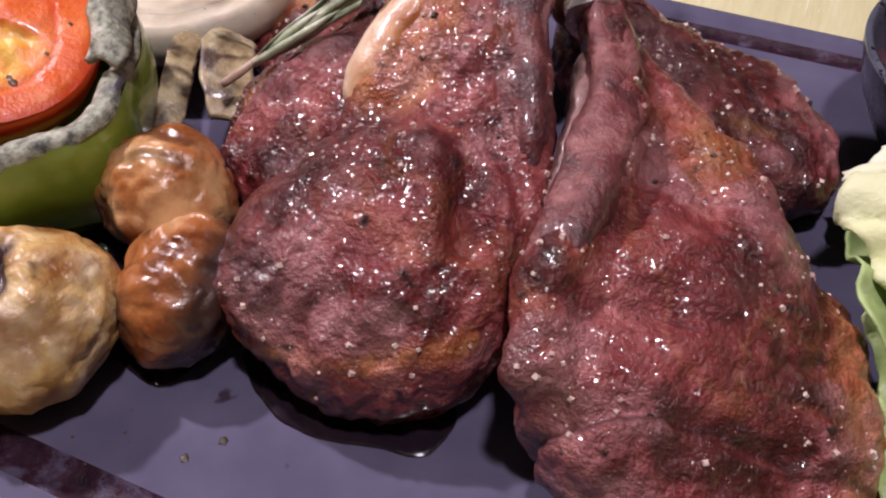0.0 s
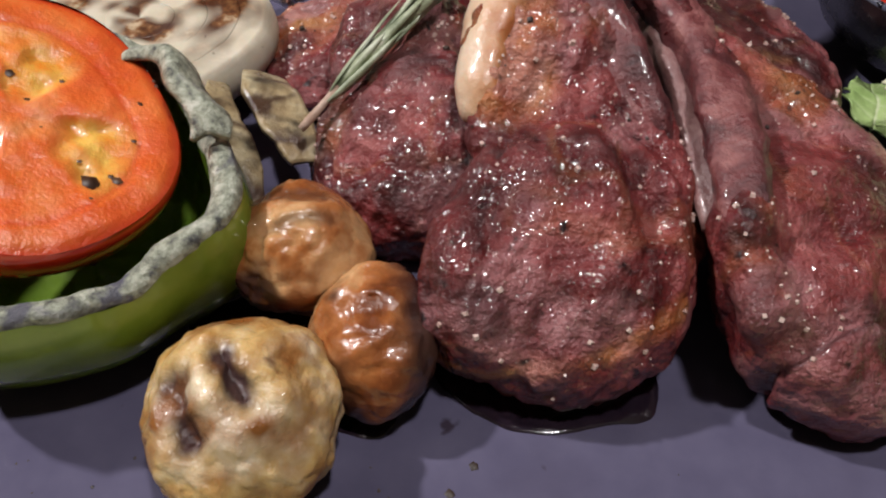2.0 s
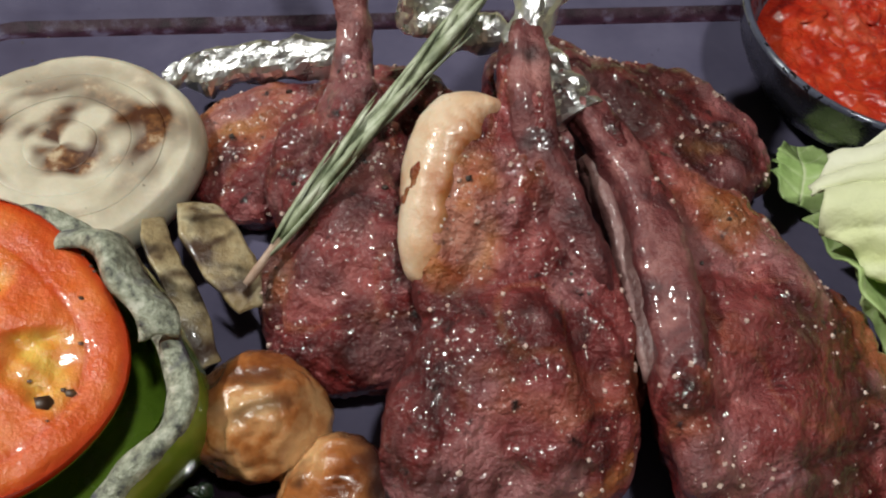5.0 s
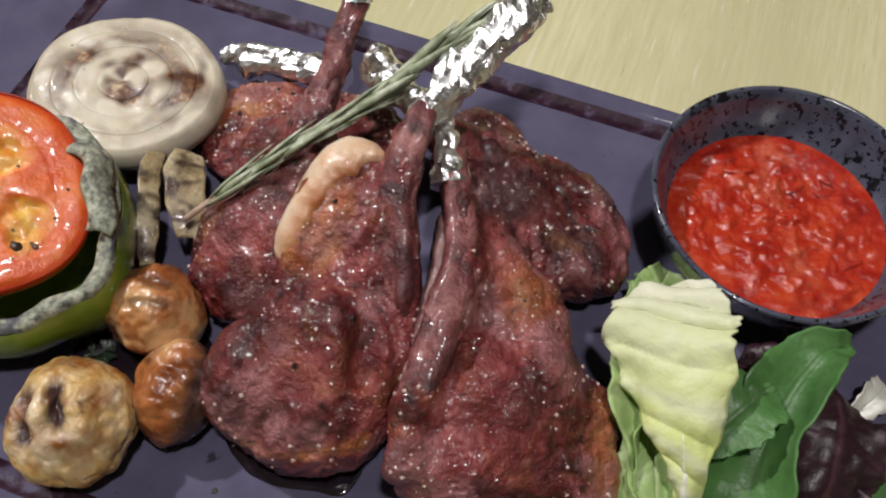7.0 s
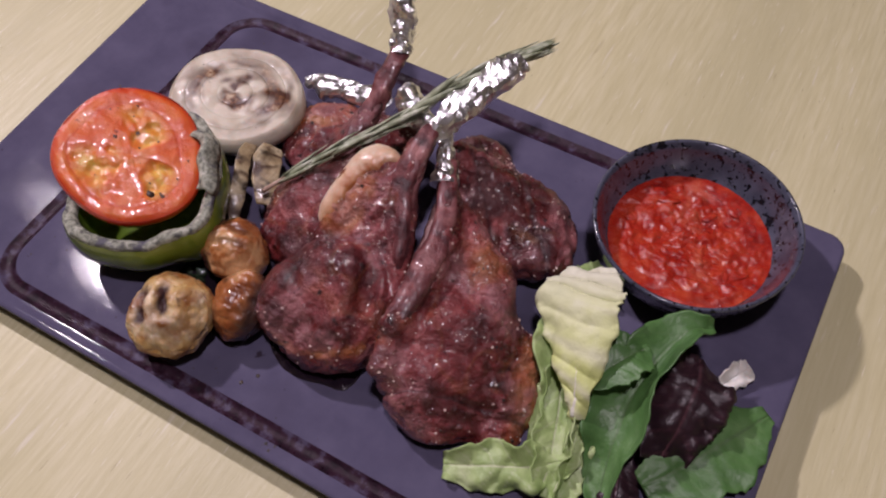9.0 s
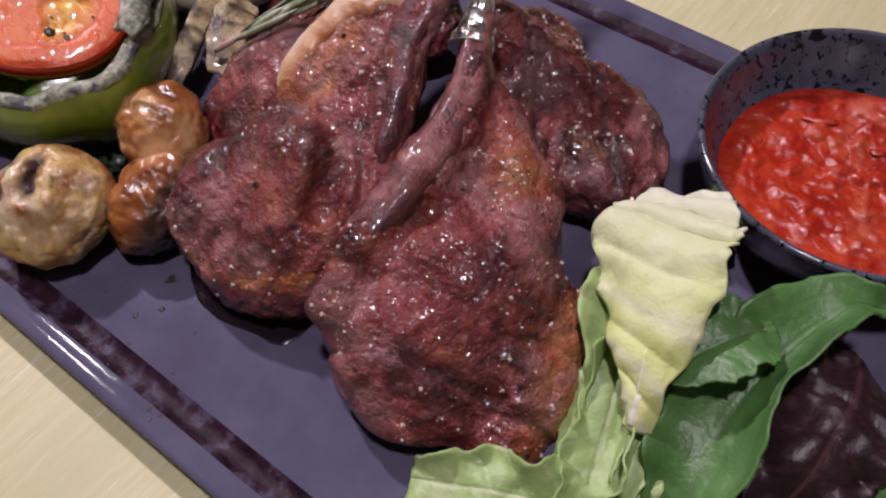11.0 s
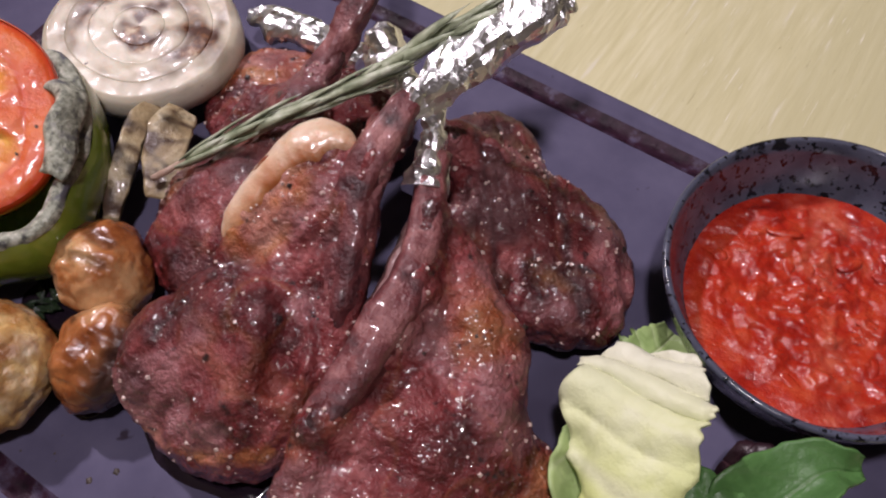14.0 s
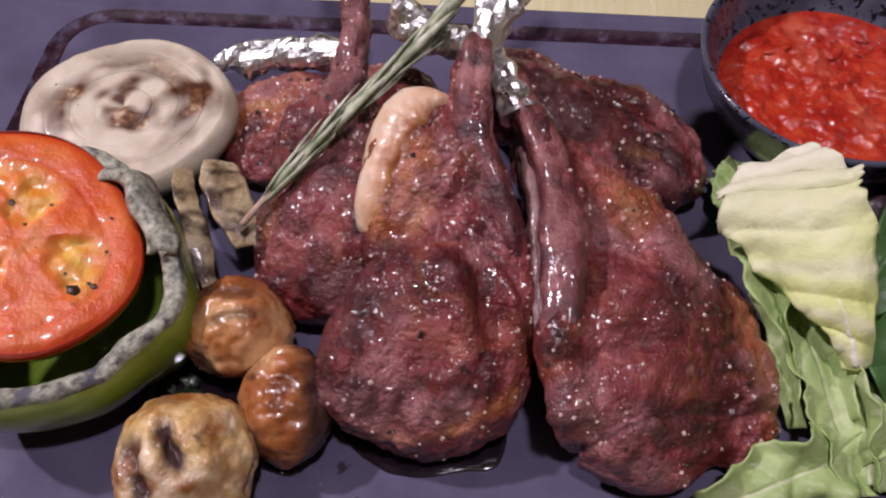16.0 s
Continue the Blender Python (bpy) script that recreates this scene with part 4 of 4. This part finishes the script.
build_mushroom((-4.26, -3.5, 2.55), (1.36, 1.3, 1.35), axes((0.0, -0.1, 1), (1, 0, 0)), 95, MUSH, "glossy brown roast mushroom, wrinkled on top",
               [(0.2, -0.15, 15, 0.9, 0.24), (0.1, 0.5, 4, 0.8, 0.22)], deep=0.10, wrinkle=0.8)
build_mushroom((-2.68, -5.3, 2.25), (1.15, 1.5, 1.2), axes((0.25, -0.1, 0.97), (1, 0.25, 0)), 98, MUSH, "folded brown mushroom half, nearly black at one side", dark_side=0.95, wrinkle=0.7, dent=0.10)

# ---- rosemary ----


def build_rosemary():
    rs = thing("rosemary_sprig", "grey-green rosemary sprig lying across the chops", "rosemary", (-4.5, -0.8, 3.4))
    c = curve_through([(-4.55, -0.9, 3.45), (-3.3, 0.4, 4.3), (-1.8, 1.9, 5.1), (-0.5, 3.2, 5.75), (1.0, 4.8, 6.9), (2.4, 6.3, 7.55), (2.95, 6.9, 7.7)], 60)
    v, f = tube(c, np.linspace(0.085, 0.05, 60), 10, lambda P: 0.02 * vnoise(P, 5, 7))
    part("twig", v, f, TWIG, rs, "bare pale woody stem end")
    rng = random.Random(11)
    tan = np.gradient(c, axis=0)
    tan /= np.linalg.norm(tan, axis=1, keepdims=True)
    for k in range(130):
        i = int((0.08 + 0.92 * (k + rng.random()) / 130) * 59)
        t = tan[i]
        x = np.cross(t, V((0, 0, 1)))
        x /= np.linalg.norm(x)
        y = np.cross(x, t)
        a = k * 2.4 + rng.uniform(-0.5, 0.5)
        out = math.cos(a) * x + math.sin(a) * y
        ln, wd = rng.uniform(1.3, 2.3), rng.uniform(0.11, 0.17)
        spread, bend = rng.uniform(0.12, 0.26), rng.uniform(0.3, 0.7)
        w = np.cross(t, out)
        base = c[i] + out * 0.07
        vs = []
        for m in range(7):
            q = m / 6
            p = base + t * ln * q + out * ln * spread * (q - bend * q * q)
            ww = wd * min(1.0, 0.45 + 2.2 * q) * (1 - q ** 2.2) ** 0.7 + 0.006
            vs += [p + w * ww, p + out * ww * 0.40, p - w * ww, p - out * ww * 0.15]
        fs = [(m * 4 + j, m * 4 + (j + 1) % 4, m * 4 + 4 + (j + 1) % 4, m * 4 + 4 + j) for m in range(6) for j in range(4)]
        part("needle", vs, fs + [(3, 2, 1, 0), (24, 25, 26, 27)], NEEDLE, rs)


build_rosemary()

# ---- bowl of sauce ----


def build_bowl():
    C = V((11.8, 5.9))
    bowl = thing("sauce_bowl", "small black bowl with a speckled blue-grey glaze inside", "bowl", (C[0], C[1], ZP))
    out = [(0.0, ZP + 0.12), (1.7, ZP + 0.12), (1.8, ZP + 0.01), (2.05, ZP + 0.01), (2.2, ZP + 0.22), (2.8, ZP + 0.45), (3.4, ZP + 0.95), (3.85, ZP + 1.75), (4.08, ZP + 2.55), (4.13, ZP + 2.78)]
    inn = [(4.13, ZP + 2.78), (4.12, ZP + 2.86), (4.04, ZP + 2.9), (3.96, ZP + 2.85), (3.85, ZP + 2.5), (3.6, ZP + 1.75), (3.1, ZP + 1.05), (2.2, ZP + 0.6), (0.0, ZP + 0.5)]
    v, f = lathe(out)
    part("outer_wall", v + V((C[0], C[1], 0)), f, BOWLOUT, bowl, "black glazed outside")
    v, f = lathe(inn)
    part("inner_wall", v + V((C[0], C[1], 0)), [q[::-1] for q in f][::1], BOWLIN, bowl, "blue-grey glaze with black speckles")
    n, m, R, z0 = 190, 90, 3.32, ZP + 1.36
    a = np.linspace(0, 2 * math.pi, n, endpoint=False)
    v, foam = [], []
    for k in range(m):
        r = k / (m - 1)
        P = np.stack([C[0] + R * r * np.cos(a), C[1] + R * r * np.sin(a), np.zeros(n)], 1)
        calm = np.clip(0.55 + 1.5 * vnoise(P, 0.42, 107), 0.1, 1.0)
        b = 0.09 * fbm(P, 0.7, 101) + (0.15 * np.maximum(fbm(P, 2.0, 103, 2), 0) + 0.05 * fbm(P, 4.6, 105, 2)) * calm
        streak = (P[:, 0] - C[0]) * 0.75 + (P[:, 1] - C[1]) * 0.5 - 0.3 + 0.6 * vnoise(P, 0.6, 109)
        foam.append(np.clip(1.1 - np.abs(streak) / 0.7, 0, 1) * np.clip(0.4 + 1.2 * fbm(P, 1.8, 110), 0, 1) * 0.45)
        P[:, 2] = z0 + b * min(1, (1 - r) * 6 + 0.25)
        v.append(P)
    v = np.stack(v, 1).reshape(-1, 3)
    s = part("tomato_sauce", v, grid_faces(n, m, wrap_u=True), SAUCE, foam=np.stack(foam, 1).reshape(-1))
    tagged(s, "chunky red tomato sauce filling the bowl", "sauce")
    rng = random.Random(9)
    th, ph = np.meshgrid(np.linspace(0, 2 * math.pi, 18, endpoint=False), np.linspace(0.05, math.pi - 0.05, 10), indexing="ij")
    ball = np.stack([np.sin(ph) * np.cos(th), np.sin(ph) * np.sin(th), np.cos(ph)], 2).reshape(-1, 3)
    for k in range(26):
        r, ang, turn = 2.9 * math.sqrt(rng.random()), rng.uniform(0, 6.28), rng.uniform(0, 3.14)
        size = V((rng.uniform(0.2, 0.45), rng.uniform(0.12, 0.24), rng.uniform(0.05, 0.08)))
        q = ball * size * (1 + 0.35 * fbm(ball + 5.0 * k, 1.1, 151)[:, None])
        q = np.c_[q[:, 0] * math.cos(turn) - q[:, 1] * math.sin(turn), q[:, 0] * math.sin(turn) + q[:, 1] * math.cos(turn), q[:, 2]]
        x, y = C[0] + r * math.cos(ang), C[1] + r * math.sin(ang)
        top = v[np.argmin((v[:, 0] - x) ** 2 + (v[:, 1] - y) ** 2), 2]
        part("tomato_chunk", q + V((x, y, top - 0.04)), grid_faces(18, 10, wrap_u=True), SAUCE, s)


build_bowl()

# ---- salad ----


def leaf(name, spine, widths, up, material, label, category, seed, ruffle=0.12, cup=0.25, thick=0.05, ribs=6, corrugate=0.0, veins=0.55, crown=0.0, crumple=0.05, rib_material=None, group="salad leaves"):
    """A leaf on a curved spine: blade widths along it, cupped and ruffled, with a midrib."""
    nu, nv = (110 if corrugate else 56), 25
    c = curve_through(spine, nu)
    w = np.interp(np.linspace(0, 1, nu), np.linspace(0, 1, len(widths)), widths)
    tan = np.gradient(c, axis=0)
    tan /= np.linalg.norm(tan, axis=1, keepdims=True)
    side = np.cross(tan, V(up, ))
    side /= np.linalg.norm(side, axis=1, keepdims=True)
    nor = np.cross(side, tan)
    s = np.linspace(-1, 1, nv)
    wob = 1 + 0.10 * vnoise(np.c_[np.linspace(0, 9, nu), np.zeros(nu), np.zeros(nu)], 1.0, seed)
    line = np.linspace(0, 9, nu)
    torn = [1 + 0.14 * vnoise(np.c_[line * 1.1, np.full(nu, 3.0 * k), np.zeros(nu)], 1.0, seed + 8) + 0.06 * vnoise(np.c_[line * 4, np.full(nu, 3.0 * k), np.zeros(nu)], 1.0, seed + 9) for k in (0, 1)]
    wide = np.where(s[None, :] < 0, torn[0][:, None], torn[1][:, None])
    v = c[:, None] + side[:, None] * ((w * wob)[:, None] * s * wide)[..., None]
    fl = v.reshape(-1, 3)
    edge = np.tile(np.abs(s), nu)
    lift = cup * np.tile(s ** 2, nu) * np.repeat(w, nv) + ruffle * edge ** 1.5 * fbm(fl, 0.9, seed + 2) * 1.6 + 0.05 * fbm(fl, 1.6, seed + 4) + crumple * (fbm(fl, 1.1, seed + 14, 3) - 0.8 * ridge(fl, seed + 15, 0.9, 0.25))
    u = np.repeat(np.linspace(0, 1, nu), nv)
    vein = np.abs(((u * ribs - 0.9 * edge * 0.9) % 1.0) - 0.5)
    rib = min(1.0, veins * 1.8) * np.clip(1 - edge / 0.07, 0, 1) + veins * np.clip(1 - vein / 0.07, 0, 1) * (edge < 0.92)
    rib = np.maximum(rib, crown * np.clip(1.15 - 1.6 * u, 0, 1))
    lift = lift - 0.05 * rib * (crown == 0) + corrugate * np.abs(np.sin(u * 19 + 1.5 * np.tile(s, nu) + 1.6 * vnoise(fl, 0.5, seed + 6))) ** 0.6 * (1 - u) ** 0.3
    # Fold crests tinted paler: the creases' shading is partly put into the colour.
    if corrugate:
        rib = np.maximum(rib, 0.5 * np.abs(np.sin(u * 19 + 1.5 * np.tile(s, nu) + 1.6 * vnoise(fl, 0.5, seed + 6))) ** 6)
    v = fl + np.repeat(nor, nv, 0) * lift[:, None]
    v[:, 2] = np.maximum(v[:, 2], ZP + 0.05)
    root = thing(name, label, category, (c[-1][0], c[-1][1], ZP), group)
    ob = part("blade", v, grid_faces(nu, nv), material, root, rib=rib)
    so = ob.modifiers.new("thick", "SOLIDIFY")
    so.thickness = thick * CM
    mid = v.reshape(nu, nv, 3)[:, nv // 2] - nor * 0.03
    part("midrib", *tube(mid[2:-2], np.linspace(0.04, 0.11, nu - 4), 8), rib_material or material, root, rib=np.ones((nu - 4) * 8))
    return root


leaf("cabbage_leaf", [(9.25, 1.5, 4.35), (9.3, 0.8, 4.55), (9.4, 0.0, 4.55), (9.9, -1.3, 4.3), (10.5, -2.6, 3.8), (10.9, -3.6, 3.0)], (0.95, 1.55, 1.75, 1.3, 0.62, 0.3), (-0.42, -0.37, 0.84), CABBAGE,
     "pale yellow ribbed lettuce heart leaf, nearly white at its crown", "lettuce", 111, 0.22, -0.08, 0.06, 7, corrugate=0.24, veins=0.0, crown=0.85, crumple=0.05)
leaf("lettuce_leaf", [(8.7, 0.8, 2.9), (9.3, -0.8, 3.0), (10.2, -2.6, 2.4), (10.9, -4.4, 1.7)], (0.7, 1.0, 0.8, 0.4), (-0.3, -0.1, 0.9), LETTUCE,
     "light green lettuce leaf against the chop", "lettuce", 114, 0.3, 0.6)
leaf("lettuce_leaf", [(9.6, -1.8, 2.6), (10.2, -3.2, 2.4), (10.7, -4.8, 1.9), (10.9, -6.2, 1.5)], (0.4, 0.7, 0.8, 0.5), (0.3, -0.1, 0.9), LETTUCE,
     "curled light green lettuce leaf", "lettuce", 117, 0.35, 0.6)
leaf("lettuce_leaf", [(11.4, -4.6, 1.9), (10.2, -5.6, 2.0), (8.8, -6.3, 1.9), (7.4, -6.9, 1.6)], (0.5, 0.9, 0.9, 0.5), (0.1, -0.3, 0.9), LETTUCE,
     "frilly green lettuce leaf in front of the chop", "lettuce", 119, 0.55, 0.2, crumple=0.12)
leaf("lettuce_leaf", [(8.9, -0.6, 3.3), (9.3, -1.7, 2.9), (9.6, -3.2, 2.2), (9.9, -4.6, 1.6)], (0.25, 0.5, 0.45, 0.3), (-0.75, 0.1, 0.65), LETTUCE,
     "narrow light green lettuce strip standing on edge", "lettuce", 139, 0.3, 0.5)
leaf("lettuce_leaf", [(10.9, -2.2, 2.9), (11.1, -3.4, 2.6), (11.4, -4.8, 2.0), (11.5, -6.0, 1.5)], (0.3, 0.55, 0.6, 0.35), (0.6, 0.1, 0.75), LETTUCE,
     "crisp light green lettuce strip with a pale stalk", "lettuce", 141, 0.35, 0.55)
leaf("spinach_leaf", [(14.0, 1.7, 3.9), (13.3, 1.1, 4.1), (12.7, -0.3, 3.8), (12.4, -2.2, 3.1), (12.6, -4.2, 2.2), (12.9, -5.8, 1.6)], (0.2, 0.65, 0.95, 1.05, 0.8, 0.3), (-0.35, -0.2, 0.9), SPINACH,
     "long dark green spinach leaf standing up at its tip", "spinach", 121, 0.22, 0.75)
leaf("spinach_leaf", [(10.9, -2.4, 3.6), (11.3, -1.6, 3.95), (11.8, -0.8, 4.1), (12.2, -0.2, 4.0)], (0.3, 0.85, 0.95, 0.35), (-0.2, -0.3, 0.9), SPINACH,
     "small round green spinach leaf", "spinach", 123, 0.08, 0.2, ribs=4)
leaf("spinach_leaf", [(14.0, -4.2, 1.7), (15.0, -2.9, 1.9), (16.0, -1.3, 1.9), (17.1, 0.6, 1.6)], (0.5, 1.5, 1.6, 0.4), (0.0, -0.2, 0.98), SPINACH,
     "flat dark green spinach leaf at the plate's edge", "spinach", 125, 0.12, 0.1)
leaf("spinach_leaf", [(8.6, 1.6, 1.9), (9.0, 2.6, 1.9), (9.2, 3.6, 1.7)], (0.5, 0.9, 0.4), (0.0, -0.2, 0.98), LETTUCE,
     "pale green leaf tucked under the bowl", "lettuce", 127, 0.1, 0.1, ribs=4)
leaf("radicchio_leaf", [(14.0, 0.9, 2.9), (14.3, -0.2, 3.3), (14.3, -1.6, 3.0), (14.2, -3.2, 1.9)], (0.7, 1.3, 1.4, 0.8), (0.2, -0.1, 0.95), RADICCHIO,
     "dark purple-brown radicchio leaf, curled", "radicchio", 131, 0.4, -0.35, crumple=0.09)
leaf("radicchio_leaf", [(11.6, 0.9, 2.4), (12.4, 0.6, 2.8), (13.4, 0.2, 2.6)], (0.6, 1.0, 0.7), (0.0, -0.4, 0.9), RADICCHIO,
     "dark radicchio leaf under the bowl", "radicchio", 133, 0.25, -0.2)
leaf("radicchio_leaf", [(12.9, -3.6, 1.8), (13.3, -5.0, 1.9), (13.6, -6.4, 1.5)], (0.5, 0.9, 0.5), (0.0, 0.0, 1), RADICCHIO,
     "dark purple leaf at the front of the salad", "radicchio", 135, 0.25, -0.2)
leaf("lettuce_stalk", [(15.2, 1.0, 1.5), (15.6, 1.6, 1.75), (15.9, 2.2, 1.6)], (0.3, 0.5, 0.35), (0.2, -0.3, 0.9), PETAL,
     "small broken piece of white lettuce stalk", "lettuce", 137, 0.2, 0.1, ribs=3)

# ---- small stuff ----


def sprinkle(name, material, count, size, seed, label, low=0.25):
    """Grains strewn over the upper sides of the chops."""
    rng = np.random.RandomState(seed)
    vs, fs = [], []
    for v, f, sd in CHOPS:
        nn = normals(v, f)
        ok = np.where((nn[:, 2] > low) & (fbm(v, 0.7, sd + 61, 2) > -0.05))[0]
        for i in rng.choice(ok, min(count, len(ok)), replace=False):
            s = size * (0.35 + 1.2 * rng.uniform(0, 1.0) ** 2.2)
            R = axes(nn[i] + rng.uniform(-0.5, 0.5, 3), rng.uniform(-1, 1, 3) + 1e-3)
            o = len(vs)
            for x, y, z in ((-1, -1, -1), (1, -1, -1), (1, 1, -1), (-1, 1, -1), (-0.7, -0.8, 0.8), (0.8, -0.7, 0.6), (0.7, 0.8, 0.8), (-0.8, 0.7, 0.6)):
                vs.append(v[i] + nn[i] * s * 0.3 + V((x, y, z)) * s @ R)
            fs += [(o, o + 3, o + 2, o + 1), (o + 4, o + 5, o + 6, o + 7), (o, o + 1, o + 5, o + 4), (o + 1, o + 2, o + 6, o + 5), (o + 2, o + 3, o + 7, o + 6), (o + 3, o, o + 4, o + 7)]
    tagged(part(name, vs, fs, material, smooth=False), label, "seasoning", kind="stuff")


sprinkle("salt_grains", SALT, 185, 0.035, 5, "coarse salt crystals strewn on the lamb chops")
sprinkle("pepper_grains", PEPPERCORN, 14, 0.045, 6, "cracked black pepper strewn on the lamb chops")


def dark_sheet(pts, label, seed, h=0.03):
    """A thin dark glossy sheet on the plate: flat with a rounded rim."""
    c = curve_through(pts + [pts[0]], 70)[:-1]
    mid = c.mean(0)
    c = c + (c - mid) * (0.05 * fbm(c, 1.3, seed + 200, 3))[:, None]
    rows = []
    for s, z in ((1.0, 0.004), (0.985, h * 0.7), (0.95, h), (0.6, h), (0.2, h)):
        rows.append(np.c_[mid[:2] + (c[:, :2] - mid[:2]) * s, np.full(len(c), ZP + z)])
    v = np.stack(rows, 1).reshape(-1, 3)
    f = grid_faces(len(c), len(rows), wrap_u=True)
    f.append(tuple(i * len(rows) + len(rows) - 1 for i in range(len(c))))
    tagged(part("dark_gloss_sheet", v, f, DARK_GLOSS), label, "meat juice")


# Contact shade of the front chop built as a dark sheet, glossy as juice.
dark_sheet([(-1.75, -4.6, 0), (-1.3, -5.75, 0), (0.1, -6.5, 0), (1.7, -6.3, 0), (2.6, -5.9, 0), (2.6, -4.8, 0), (0.5, -4.0, 0)], "thin dark sheet for the contact shade and juice under the chop", 1)
dark_sheet([(-6.6, -4.2, 0), (-6.2, -5.6, 0), (-3.4, -6.6, 0), (-2.2, -6.5, 0), (-2.2, -4.0, 0), (-4.4, -3.0, 0)], "thin dark glossy sheet between the mushrooms", 2)


def crumbs():
    rng = random.Random(9)
    vs, fs = [], []
    spots = [(-0.75, -7.2, 0.12), (-1.15, -7.75, 0.10), (1.4, -9.5, 0.10), (1.15, -9.3, 0.08), (1.5, -9.25, 0.06)]
    spots += [(rng.uniform(-16, 3), rng.uniform(-9.6, -7.2), rng.uniform(0.02, 0.05)) for _ in range(60)]
    spots += [(rng.uniform(-15, -11), rng.uniform(-7, 9), rng.uniform(0.02, 0.05)) for _ in range(50)]
    for x, y, s in spots:
        o = len(vs)
        a0 = rng.uniform(0, 6)
        for k in range(5):
            a = a0 + k * 1.257
            vs.append((x + s * math.cos(a) * rng.uniform(0.6, 1.2), y + s * math.sin(a) * rng.uniform(0.6, 1.2), ZP + 0.003))
        vs.append((x, y, ZP + s * 0.6))
        fs += [(o + i, o + (i + 1) % 5, o + 5) for i in range(5)]
    tagged(part("crumbs", vs, fs, PEPPERCORN), "dark crumbs and specks scattered on the plate", "crumbs", kind="stuff")


crumbs()


def build_herb():
    herb = thing("wilted_herb", "dark wet wilted herb sprig between the mushrooms", "herb", (-5.6, -5.2, ZP))
    rng = random.Random(21)
    for k in range(16):
        a, r = rng.uniform(0, 6.3), rng.uniform(0.0, 0.75)
        x, y = -5.75 + 0.7 * r * math.cos(a), -5.15 + r * math.sin(a)
        nu, nv = 9, 5
        th, ln, w = rng.uniform(0, 6.3), rng.uniform(0.3, 0.6), rng.uniform(0.08, 0.16)
        v = []
        for i in range(nu):
            for j in range(nv):
                p, q = i / (nu - 1), j / (nv - 1) * 2 - 1
                ww = w * math.sin(math.pi * min(0.98, p + 0.06))
                px, py = ln * p * math.cos(th) - q * ww * math.sin(th), ln * p * math.sin(th) + q * ww * math.cos(th)
                v.append((x + px, y + py, ZP + 0.08 + 0.5 * p * (1 - 0.6 * p) * (0.4 + 0.6 * r) + 0.05 * abs(q)))
        v = V(v)
        v[:, 2] += 0.05 * vnoise(v, 4.0, k)
        ob = part("leaflet", v, grid_faces(nu, nv), HERB, herb)
        so = ob.modifiers.new("thick", "SOLIDIFY")
        so.thickness = 0.0003


build_herb()
